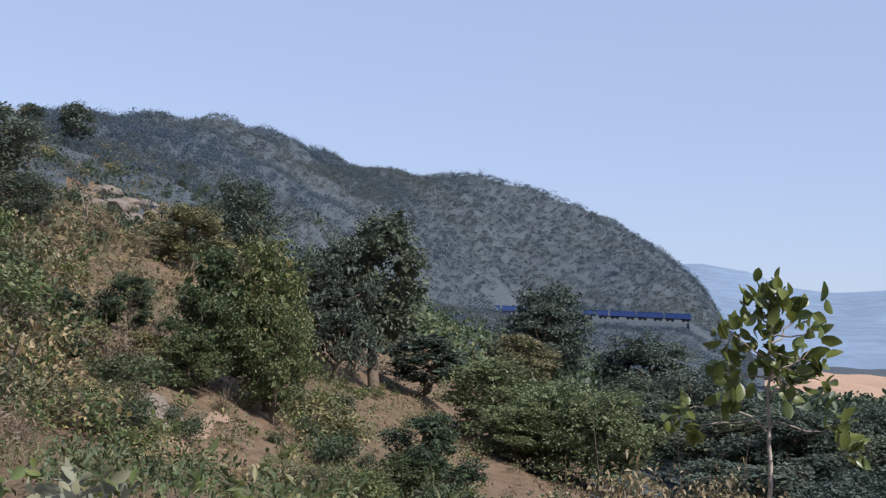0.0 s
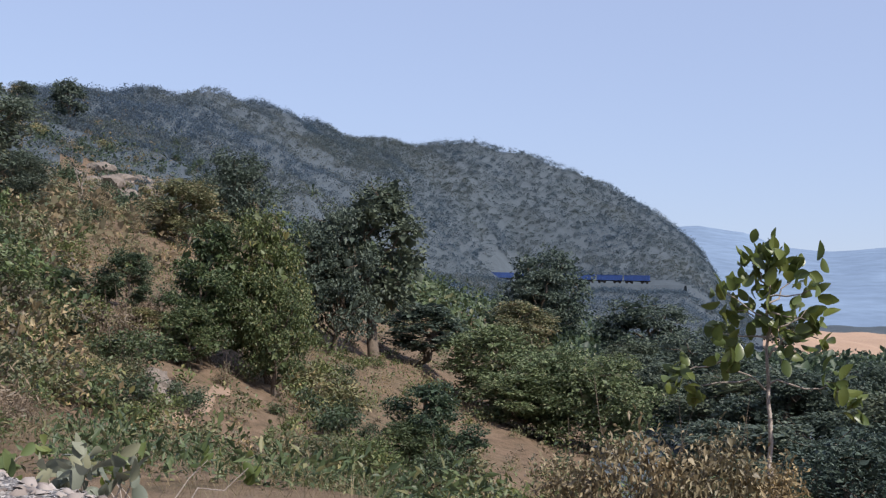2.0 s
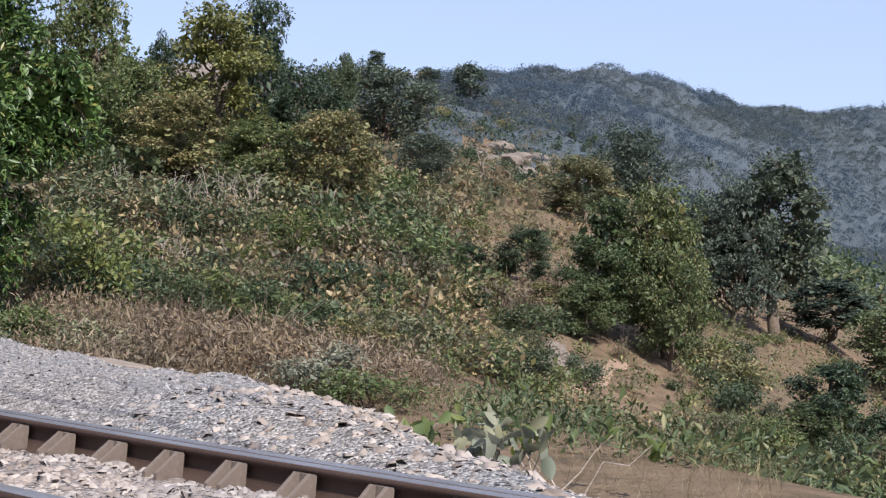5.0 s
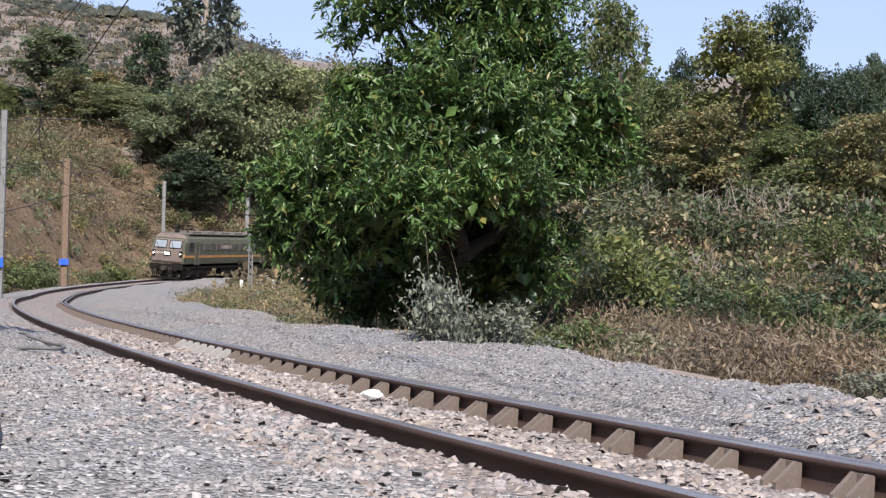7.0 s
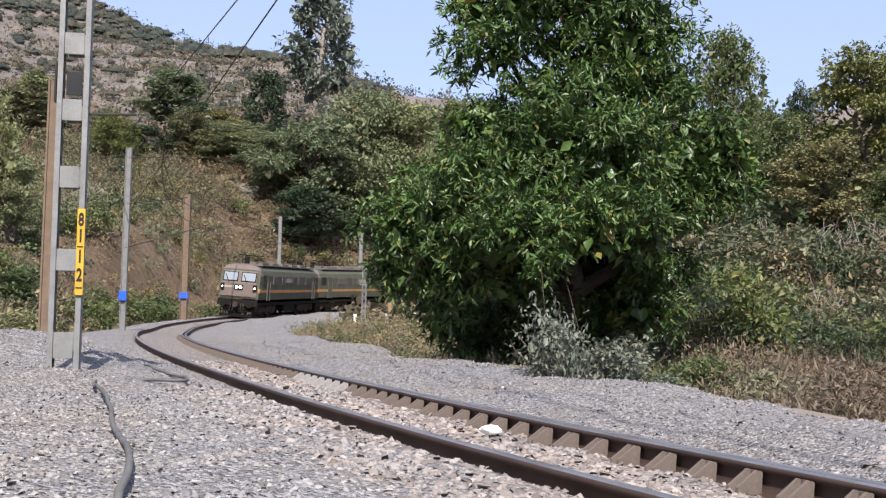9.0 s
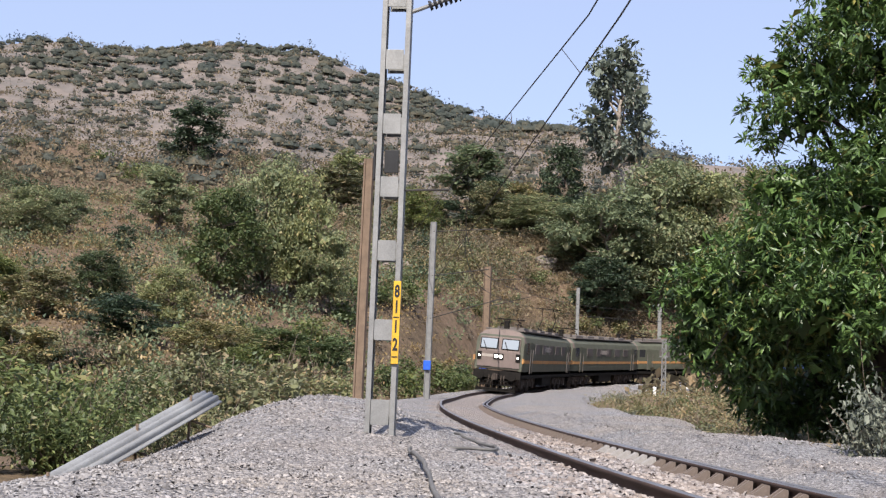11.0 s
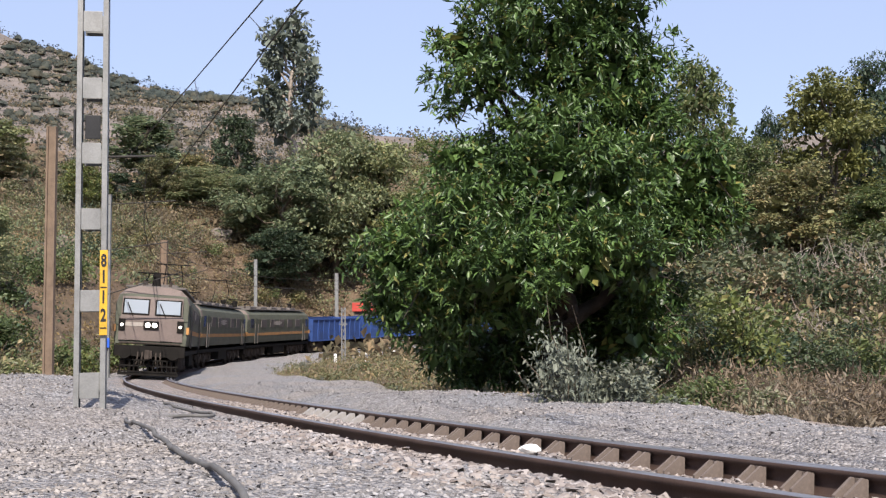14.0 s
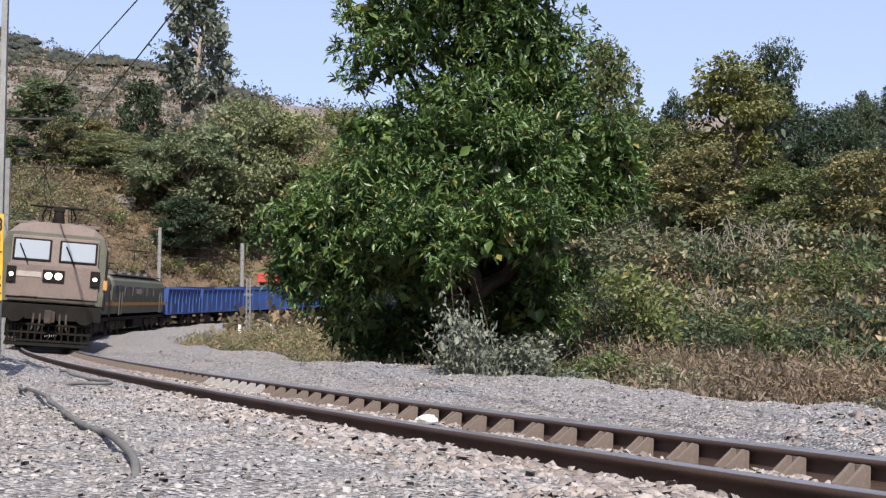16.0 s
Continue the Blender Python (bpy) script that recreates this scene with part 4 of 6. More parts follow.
for i, (az, r, h) in enumerate([(-12.4, 50, 3.6), (-13.9, 51, 3.9), (-15.2, 50, 3.5), (-12.2, 40, 2.4), (-9.8, 56, 3.2), (-18.8, 54, 3.2), (-26.0, 150, 6.0)]):
    bare_tree(az, r, h, 50 + i)

# -- bushes --
R = np.random.default_rng(5)
KIND = {"g": ("leafy", G, "green leafy bush"), "o": ("leafy", O_, "olive green bush"), "d": ("leafy", D, "dark green bush"), "y": ("dry", LEAF_DRY, "dry brown bush"), "t": ("dry", LEAF_TWIG, "leafless reddish brown shrub"), "w": ("leafy", LEAF_GREY, "dusty grey-leaved bush"), "b": ("broad", G, "bush with broad green leaves")}


def thicket(n, az, r, size, kinds, where, joined_=False):
    """Bushes strewn over a stretch of the slopes; far ones past counting are joined."""
    heaps = {}
    for i in range(n):
        a, d = R.uniform(*az), math.exp(R.uniform(math.log(r[0]), math.log(r[1])))
        off, _ = line_distance(-d * math.sin(radians(a)), d * math.cos(radians(a)))
        if -4.0 < float(off) < 4.6:
            continue
        kind, m, words = KIND[kinds[i % len(kinds)]]
        h = R.uniform(*size)
        if d < 50 and kind == "leafy":
            kind = "fine"
        w = h * R.uniform(1.1, 1.7)
        if not joined_:
            bush(kind, m, a, d, h, w, words + " " + where, int(R.integers(0, 4)))
            continue
        me = bush_mesh(kind, int(R.integers(0, 4)))[0]
        v = np.empty(len(me.vertices) * 3, np.float32)
        me.vertices.foreach_get("co", v)
        t, p = R.uniform(0, 6.28), on_land(a, d, 0.05)
        v = v.reshape(-1, 3) * [w / 3, w / 3, h / 2.5]
        v = np.stack([v[:, 0] * math.cos(t) - v[:, 1] * math.sin(t), v[:, 0] * math.sin(t) + v[:, 1] * math.cos(t), v[:, 2]], 1) + np.array(p)
        i = np.empty(len(me.loops), np.int32)
        me.loops.foreach_get("vertex_index", i)
        i = i.reshape(2, -1, 3)[:, np.arange(len(i) // 6) % 3 > 0].reshape(-1, 3)
        heaps.setdefault((m.name, words), (m, []))[1].append((v, i))
    for (_, words), (m, pieces) in heaps.items():
        v, f = joined(pieces)
        tagged(arrays("thicket", v, f, m), words.replace("bush", "bushes").replace("shrub", "shrubs") + " " + where, "bushes", kind="stuff")


thicket(75, (20, 44), (22, 46), (1.4, 2.5), "ogyobogt", "below the ballast heap")
thicket(16, (27, 44), (14.5, 22), (1.0, 1.5), "gogb", "below the ballast heap")
thicket(60, (17, 44), (48, 88), (1.2, 2.6), "ogyoytyo", "at the foot of the hill", True)
thicket(18, (20, 31), (95, 150), (2.0, 3.6), "ogyod", "on the dry hillside", True)
thicket(70, (20, 46), (150, 215), (2.0, 4.2), "ogoydo", "on the dry hillside", True)
thicket(34, (6, 19), (164, 190), (2.0, 4.0), "goygoy", "above the railway cutting", True)
thicket(40, (1, 11), (160, 225), (3.0, 5.5), "gogyo", "on the wooded ridge", True)
thicket(120, (11, 24), (124, 166), (1.0, 3.0), "tyotyyogt", "below the railway cutting", True)
thicket(16, (10.5, 14), (150, 172), (2.5, 5.0), "gogd", "on the railway cutting", True)
thicket(26, (-24, -6), (60, 88), (2.4, 4.6), "dgogd", "on the upper bank across the track", True)
thicket(54, (14.3, 26), (66, 118), (1.6, 3.0), "gbgogg", "beyond the curve of the track")
thicket(24, (-9, 4), (27, 60), (1.4, 3.0), "gogdo", "behind the mango tree", True)
thicket(26, (2, 11), (24, 70), (0.4, 0.8), "ogywo", "between the track and the wood")
thicket(60, (-25, -7), (30, 50), (1.4, 2.6), "odtogyodgt", "on the bank across the track")
thicket(130, (-25, -5), (48, 88), (2.0, 4.2), "ogodoyogtd", "on the upper bank across the track", True)
thicket(16, (-9.5, -5), (27, 48), (2.2, 3.8), "gdgogdo", "on the bank across the track")
thicket(22, (-25, -15), (34, 60), (1.8, 3.4), "gdoytdo", "on the bank across the track")
thicket(24, (-25, -6), (17, 32), (0.5, 1.0), "tytoyt", "at the edge of the ballast")
thicket(26, (-30, -22), (38, 100), (1.2, 2.8), "oygtd", "on the bare slope")
thicket(60, (-36, -20), (110, 320), (2.0, 4.5), "oydoyt", "on the rocky hillside", True)
thicket(34, (-42, -26), (34, 80), (0.8, 1.9), "gdogy", "on the valley side")
thicket(30, (-52, -36), (40, 62), (1.0, 2.4), "ggodo", "on the valley side")
thicket(24, (-64, -50), (30, 60), (1.6, 3.2), "dgdd", "in the valley", True)
thicket(80, (-34, -22), (190, 310), (1.8, 4.6), "odydod", "on the rocky hillside", True)
thicket(24, (-45, -20), (100, 220), (2.0, 4.0), "oydo", "on the upper slope", True)
bush("fine", D, -42.7, 40, 2.6, 3.2, "dark green bush on the valley side", 1)
bush("leafy", D, -45.6, 33, 1.4, 2.4, "dark green bush on the valley side", 2)
bush("fine", LEAF_GREY, -0.6, 16.0, 2.2, 1.5, "dusty grey-leaved bush at the edge of the ballast", 1)
for az, r, h, w, k in [(-1.4, 16.4, 1.5, 2.4, "w"), (2.4, 16.6, 0.9, 2.0, "w"), (-3.0, 16.4, 1.2, 2.0, "w"), (-5.4, 16.4, 1.3, 2.0, "b"), (0.8, 17.2, 1.1, 2.0, "y"), (-7.6, 16.2, 1.1, 1.6, "b"), (-9.4, 16.0, 1.0, 1.8, "w"), (4.4, 19, 0.7, 2.2, "o"), (6.2, 23, 0.75, 2.6, "g"), (8.0, 28, 0.8, 3, "o"),
                       (9.4, 35, 0.8, 3, "g"), (10.4, 44, 0.8, 3.5, "o"), (7.4, 36, 0.85, 3, "y"), (-12, 15, 0.9, 1.8, "t"), (-15, 14.6, 1.2, 1.9, "t"), (-17.5, 14, 1.2, 1.8, "t"), (-19.8, 13, 0.9, 1.7, "w"), (-22.4, 12.4, 0.7, 1.5, "b"), (-13.6, 17, 1.3, 2.2, "t"), (-16.4, 17, 1.3, 2.2, "y")]:
    kind, m, words = KIND[k]
    bush("fine" if kind in ("leafy", "broad") else kind, m, az, r, h, w, words + " at the edge of the ballast", int(R.integers(0, 4)))


def cover(name, n, az, r, size, material, label, seed, leaf=10, stretch=1.0, near_ridge=0.0, slim=0.6, share=0.42, patchy=-9.0):
    """Scrub and woods too many to count: clumps of foliage over the land."""
    rng = np.random.default_rng(seed)
    a = rng.uniform(*az, n)
    rr, _ = knot(RIDGE, a)
    d = np.exp(rng.uniform(np.log(r[0]), np.log(np.minimum(r[1], rr * 1.03))))
    if near_ridge:
        d = rr * rng.uniform(0.985, 1.01, n)
    x, y, z = -d * np.sin(np.radians(a)), d * np.cos(np.radians(a)), land(a, d)
    off, _ = line_distance(x, y)
    ok = np.abs(off) > (5.5 if r[0] > 20 else 4.0)
    ok &= ~((a < -44.8) & (a > -54.6) & (d > 472) & (d < 503))
    ok &= np.sin(a * 1.4 + 2.2 * np.sin(d * 0.021)) * np.cos(d * 0.05 + 2.4 * np.sin(a * 0.9)) + 0.55 * np.sin(a * 3.7 + d * 0.06) + rng.normal(0, 0.25, n) > patchy
    c = np.stack([x, y, z], 1)[ok]
    h = (rng.uniform(0.6, 1.5, n) ** 1.5 * size)[ok]
    c = np.repeat(c, leaf, 0)
    h = np.repeat(h, leaf)
    q = rng.normal(size=(len(c), 3))
    q /= np.linalg.norm(q, axis=1)[:, None]
    q[:, 2] = np.abs(q[:, 2]) * stretch
    c = c + q * h[:, None] * rng.uniform(0.4, 1.0, len(c))[:, None]
    v, f = leaves(rng, c, 1.0, 0.1, slim, q * 0.6)
    v = v.reshape(-1, 4, 3)
    v = c[:, None] + (v - c[:, None]) * (h * share)[:, None, None]
    tagged(arrays(name, v.reshape(-1, 3), f, material), label, "scrub", kind="stuff")


def canopy_shape():
    bm = bmesh.new()
    bmesh.ops.create_icosphere(bm, subdivisions=2, radius=1.0)
    bmesh.ops.delete(bm, geom=[v for v in bm.verts if v.co.z < -0.1], context="VERTS")
    bm.verts.index_update()
    v = np.array([tuple(q.co) for q in bm.verts])
    f = np.array([[q.index for q in face.verts] for face in bm.faces])
    bm.free()
    return v, f


def canopy(name, n, az, r, size, material, label, seed, patchy=-9.0, tall=0.9, ragged=7, spray_size=0.33, clear=7.0, solid=True):
    """Far woods past counting: ragged crowns over the land, each with loose sprays of leaves."""
    rng = np.random.default_rng(seed)
    shape, sides = canopy_shape()
    a = rng.uniform(*az, n)
    rr, _ = knot(RIDGE, a)
    d = np.sqrt(rng.uniform(r[0] ** 2, np.minimum(r[1], rr * 1.02) ** 2))
    x, y, z = -d * np.sin(np.radians(a)), d * np.cos(np.radians(a)), land(a, d)
    off, _ = line_distance(x, y)
    ok = (np.abs(off) > clear) & ~((a < -45.0) & (a > -55.0) & (d > 466) & (d < 503))
    ok &= np.sin(a * 1.4 + 2.2 * np.sin(d * 0.021)) * np.cos(d * 0.05 + 2.4 * np.sin(a * 0.9)) + 0.55 * np.sin(a * 3.7 + d * 0.06) + rng.normal(0, 0.3, n) > patchy
    c = np.stack([x, y, z], 1)[ok]
    m = len(c)
    h = rng.uniform(0.55, 1.45, m) ** 1.4 * size
    wide = np.stack([h * rng.uniform(0.8, 1.25, m), h * rng.uniform(0.8, 1.25, m), h * tall * rng.uniform(0.7, 1.3, m)], 1)
    v = shape[None] * wide[:, None] * rng.uniform(0.6, 1.2, (m, len(shape), 1)) + c[:, None] + [0, 0, 0.2 * size]
    f = (sides[None] + len(shape) * np.arange(m)[:, None, None]).reshape(-1, 3)
    q = rng.normal(size=(m * ragged, 3))
    q /= np.linalg.norm(q, axis=1)[:, None]
    q[:, 2] = np.abs(q[:, 2])
    p = np.repeat(c, ragged, 0) + [0, 0, 0.2 * size] + q * np.repeat(wide, ragged, 0) * rng.uniform(0.75 if solid else 0.3, 1.12, (m * ragged, 1))
    spray = leaves(rng, p, size * spray_size, 0.0, 0.55, q)
    if solid:
        spray = joined([(v.reshape(-1, 3), f), spray])
    tagged(arrays(name, *spray, material, smooth=solid), label, "woods", kind="stuff")


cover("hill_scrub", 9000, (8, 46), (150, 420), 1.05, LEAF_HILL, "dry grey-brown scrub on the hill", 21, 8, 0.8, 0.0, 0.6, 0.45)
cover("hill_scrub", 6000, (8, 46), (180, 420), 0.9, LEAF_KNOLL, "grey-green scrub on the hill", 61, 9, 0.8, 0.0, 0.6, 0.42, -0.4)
cover("hill_scrub", 2400, (-30, 10), (90, 380), 1.3, LEAF_HILL, "green and brown scrub on the hill", 22, 9)
cover("hill_woods", 2600, (-36, -20), (150, 330), 1.5, LEAF_DARK, "dark scrub on the rocky hillside", 43, 9, 0.9, 0.0, 0.6, 0.36, -0.1)
cover("valley_forest", 2200, (-50, -36), (140, 330), 1.7, LEAF_VALLEY, "green scrub on the valley side", 52, 10, 0.9, 0.0, 0.6, 0.36)
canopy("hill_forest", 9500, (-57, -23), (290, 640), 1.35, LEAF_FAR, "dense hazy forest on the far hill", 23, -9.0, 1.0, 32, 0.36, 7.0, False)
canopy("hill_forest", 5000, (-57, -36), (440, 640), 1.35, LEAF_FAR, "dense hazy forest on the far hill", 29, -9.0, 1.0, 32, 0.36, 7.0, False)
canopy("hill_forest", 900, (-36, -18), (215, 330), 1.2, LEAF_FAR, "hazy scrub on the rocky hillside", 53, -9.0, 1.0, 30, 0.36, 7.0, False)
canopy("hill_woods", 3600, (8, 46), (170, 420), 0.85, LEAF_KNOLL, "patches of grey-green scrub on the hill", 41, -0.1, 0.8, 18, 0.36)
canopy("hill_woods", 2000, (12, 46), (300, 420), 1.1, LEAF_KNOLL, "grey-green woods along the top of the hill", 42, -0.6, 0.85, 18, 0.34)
# shrubs past counting, by their colours, on each slope
SHRUBS = [
    ((16, 46), (46, 160), [(LEAF_OLIVE, 620, 1.05), (LEAF_SLOPE, 420, 1.2), (LEAF_DRY, 700, 0.8), (LEAF_TWIG, 420, 0.8), (LEAF_DARK, 160, 1.2)], "on the slope below the hill"),
    ((18, 46), (24, 50), [(LEAF_OLIVE, 130, 0.7), (LEAF_GREEN, 110, 0.75), (LEAF_DRY, 90, 0.5)], "below the ballast heap"),
    ((9, 24), (122, 170), [(LEAF_DRY, 700, 1.0), (LEAF_TWIG, 700, 1.0), (LEAF_OLIVE, 220, 1.0), (LEAF_SLOPE, 90, 1.3)], "on the railway cutting"),
    ((-26, -4), (34, 95), [(LEAF_OLIVE, 240, 1.0), (LEAF_GREEN, 90, 1.0), (LEAF_DRY, 640, 1.15), (LEAF_TWIG, 560, 1.15), (LEAF_DARK, 110, 1.1)], "on the bank across the track"),
    ((-50, -24), (26, 140), [(LEAF_VALLEY, 420, 0.8), (LEAF_OLIVE, 420, 0.65), (LEAF_DRY, 420, 0.4), (LEAF_TWIG, 320, 0.4)], "on the valley side"),
    ((-66, -48), (40, 160), [(LEAF_DARK, 420, 1.2), (LEAF_VALLEY, 200, 0.9)], "in the valley"),
    ((-34, -18), (120, 330), [(LEAF_OLIVE, 300, 1.3), (LEAF_HILL, 400, 1.0), (LEAF_DARK, 200, 1.3)], "on the rocky hillside"),
    ((-4, 11), (140, 205), [(LEAF_OLIVE, 200, 1.3), (LEAF_SLOPE, 240, 1.5), (LEAF_DRY, 120, 1.0)], "on the wooded ridge"),
]
for k, (az, r, kinds, where) in enumerate(SHRUBS):
    open_share = -9.0 if az[0] > 5 else -0.55
    for j, (leaf_kind, n, size) in enumerate(kinds):
        words = {"o": "olive", "g": "green", "d": "dry", "v": "green", "f": "grey-brown", "s": "green"}[leaf_kind.name[0]] if leaf_kind is not LEAF_DARK else "dark green"
        canopy("shrubs", int(n * 0.75), az, r, size, leaf_kind, words + " shrubs " + where, 200 + 10 * k + j, open_share, 1.15, 84, 0.22, 5.6, False)
cover("weed_thicket", 900, (4, 13), (34, 105), 0.4, LEAF_OLIVE, "low olive weeds inside the curve", 38, 18, 1.0, 0.0, 0.4, 0.22)
cover("weed_thicket", 500, (4, 13), (30, 105), 0.4, LEAF_DRY, "low dry weeds inside the curve", 45, 18, 1.0, 0.0, 0.4, 0.22)
cover("valley_forest", 2600, (-66, -48), (120, 290), 2.2, LEAF_DARK, "dark woods in the valley", 24, 11)
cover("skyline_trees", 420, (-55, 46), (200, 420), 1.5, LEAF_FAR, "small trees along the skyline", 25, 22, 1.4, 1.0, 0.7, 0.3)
cover("low_scrub", 650, (-46, -26), (10, 34), 0.28, LEAF_VALLEY, "low leafy undergrowth below the embankment", 44, 14, 1.0, 0.0, 0.35, 0.3)


def grass(name, n, az, r, height, material, label, seed):
    rng = np.random.default_rng(seed)
    a, d = rng.uniform(*az, n), rng.uniform(*r, n)
    x, y, z = -d * np.sin(np.radians(a)), d * np.cos(np.radians(a)), land(a, d)
    off, _ = line_distance(x, y)
    ok = np.abs(off) > 3.4
    c = np.stack([x, y, z], 1)[ok]
    v, f = leaves(rng, c, height, -1.2, 0.014, None, 0.8)
    tagged(arrays(name, v, f, material), label, "grass", kind="stuff")


grass("dry_grass", 12000, (-26, 11), (12.5, 26), 0.3, LEAF_DRY, "dry pale grass at the edge of the ballast", 31)
grass("reddish_weeds", 12000, (-24, -7), (12.5, 24), 0.34, LEAF_TWIG, "dry reddish brown weeds by the culvert", 32)
cover("weed_thicket", 2600, (-25, -6), (13, 30), 0.3, LEAF_TWIG, "dry reddish brown weeds by the culvert", 36, 24, 1.6, 0.0, 0.2, 0.24)
cover("weed_thicket", 1400, (-10, 11), (15, 40), 0.28, LEAF_OLIVE, "low olive weeds along the ballast", 37, 20, 1.0, 0.0, 0.3, 0.3)
grass("dry_grass", 4500, (-42, -20), (7.5, 24), 0.22, LEAF_DRY, "dry grass below the embankment", 33)
grass("dry_grass", 5000, (14, 26), (110, 160), 1.4, LEAF_DRY, "dry grass on the railway cutting", 34)


# -- the sapling and the near plants --
def sapling():
    rng = np.random.default_rng(8)
    az0, r0 = -59.1, 8.95
    ground = on_land(az0, r0)
    root = new("sapling")
    root.location = ground
    H = EYE.z - ground.z
    side = Vector((math.cos(radians(az0)), math.sin(radians(az0)), 0))

    def at(px, up, depth=0.0):
        q = side * px
        return np.array([q.x, q.y, H + (up if up < -0.4 else up * 0.9 - 0.04)]) + depth * np.array([-math.sin(radians(az0)), math.cos(radians(az0)), 0])
    wood = [branch(rng, at(0.06, -H), at(0.03, -0.5), 0.022, 0.016, 6, 0.03), branch(rng, at(0.03, -0.5), at(0.0, 0.02), 0.016, 0.011, 5, 0.03), branch(rng, at(0.0, 0.02), at(-0.01, 0.72), 0.011, 0.004, 6, 0.05)]
    tips = []
    for a, b in [((0.0, -0.27), (0.44, -0.22)), ((0.0, -0.3), (-0.24, -0.08)), ((-0.24, -0.08), (-0.58, -0.2)), ((-0.1, -0.22), (-0.5, -0.3)), ((0.02, -0.05), (0.12, 0.1)), ((0.0, 0.1), (-0.3, 0.12)), ((0.0, 0.1), (0.26, 0.32)), ((0, 0.25), (-0.26, 0.42)), ((0, 0.35), (0.22, 0.6)), ((0, 0.4), (0.28, 0.46)), ((0.4, -0.22), (0.56, -0.38)), ((0.12, 0.1), (0.34, 0.1)), ((0, 0.5), (-0.1, 0.66)), ((0, 0.5), (0.1, 0.7)), ((0, 0.3), (0.3, 0.22)), ((0, 0.2), (-0.2, 0.3))]:
        b3 = at(b[0], b[1], rng.uniform(-0.2, 0.2))
        wood.append(branch(rng, at(*a), b3, 0.008, 0.003, 5, 0.1))
        tips.append(b3)
    v, f = joined(wood[:3])
    arrays("stem", v, f, PALE_BARK, root, "pale thin branching stem", True)
    for v, f in wood[3:]:
        arrays("twig", v, f, PALE_BARK, root, smooth=True)
    tips += [at(0, u) for u in (0.72, 0.6, 0.45, 0.3, 0.15)]
    for t in tips:
        for _ in range(13):
            c = t + rng.normal(size=3) * 0.055
            lv, lf = broad_leaf(rng, c, rng.uniform(0.085, 0.135), t - at(0, 0.2))
            arrays("leaf", lv, lf, LEAF_SAP, root, smooth=True)
    tagged(root, "young broad-leaved sapling with half-dry leaves on the embankment", "sapling")


def broad_leaf(rng, c, size, out):
    """An oval leaf bent along its length and cupped about its midrib."""
    d = rng.normal(size=3) * 0.8 + np.asarray(out) * 1.2 + [0, 0, rng.choice([0.9, 0.3, -0.7])]
    d /= np.linalg.norm(d)
    s = np.cross(d, rng.normal(size=3))
    s /= np.linalg.norm(s)
    u = np.cross(s, d)
    v, f = [], []
    ts = np.linspace(0, 1, 6)
    for t in ts:
        w = size * 0.31 * math.sin(math.pi * min(1, t * 0.93 + 0.05)) ** 0.7
        m = np.asarray(c) + d * size * t - u * size * 0.25 * t * t
        v += [m - s * w + u * w * 0.35, m, m + s * w + u * w * 0.35]
    for i in range(5):
        k = i * 3
        f += [(k, k + 1, k + 4, k + 3), (k + 1, k + 2, k + 5, k + 4)]
    return np.array(v), np.array(f)


LEAF_SAP = leaf_mat("sapling_leaves", (0.0468, 0.0608, 0.0234), (0.148, 0.183, 0.0585), (0.187, 0.136, 0.0858), 0.3, 0.35, 0.35)


def near_plant(az, r, height, n, material, label, leaf=0.16, seed=1):
    rng = np.random.default_rng(seed)
    root = new("roadside_plant")
    root.location = on_land(az, r, 0.05)
    wood, parts_ = [], []
    for i in range(n):
        tip = np.array([rng.normal(0, 0.22), rng.normal(0, 0.15), height * rng.uniform(0.55, 1.0)])
        wood.append(branch(rng, (rng.normal(0, 0.06), 0, -0.1), tip, 0.008, 0.003, 5, 0.1))
        for k in range(7):
            parts_.append(broad_leaf(rng, tip + rng.normal(size=3) * 0.035, leaf * rng.uniform(0.7, 1.25), tip * [1, 1, 0.2] + [0, 0, -0.2]))
    v, f = joined(wood)
    arrays("stem", v, f, PALE_BARK, root, smooth=True)
    for lv, lf in parts_:
        arrays("leaf", lv, lf, material, root, smooth=True)
    tagged(root, label, "plant")


def foot_path():
    """The trodden path across the valley side."""
    k = [(-33.5, 57), (-33.1, 54), (-32.7, 51.5), (-32.1, 48.3), (-31.1, 42.5), (-30.7, 40.5)]
    p = smooth_line([(-r * math.sin(radians(a)), r * math.cos(radians(a))) for a, r in k], 0.5)
    t = np.gradient(p, axis=0)
    t /= np.linalg.norm(t, axis=1)[:, None]
    n = np.stack([t[:, 1], -t[:, 0]], 1)
    V = []
    for off in (-0.26, 0.0, 0.26):
        q = p + n * off * (1 + 0.3 * np.sin(np.arange(len(p)) * 0.7))[:, None]
        V.append(np.c_[q, land(np.degrees(np.arctan2(-q[:, 0], q[:, 1])), np.hypot(q[:, 0], q[:, 1])) + 0.08])
    V = np.stack(V, 1).reshape(-1, 3)
    i, j = np.meshgrid(np.arange(len(p) - 1), np.arange(2), indexing="ij")
    F = np.stack([i * 3 + j, i * 3 + j + 1, (i + 1) * 3 + j + 1, (i + 1) * 3 + j], -1).reshape(-1, 4)
    tagged(arrays("path", V, F, surface("trodden_earth", (0.26, 0.18, 0.13), (0.2, 0.14, 0.1), 0.8, 12, 0.95), smooth=True), "trodden pale reddish earth path", "path", kind="structure")


foot_path()
sapling()
near_plant(-28.2, 7.4, 0.50, 6, LEAF_GREY, "low plant with pale drooping leaves on the embankment edge", 0.12, 1)
near_plant(-30.6, 7.6, 0.5, 6, LEAF_GREY, "low plant with pale drooping leaves on the embankment edge", 0.12, 2)
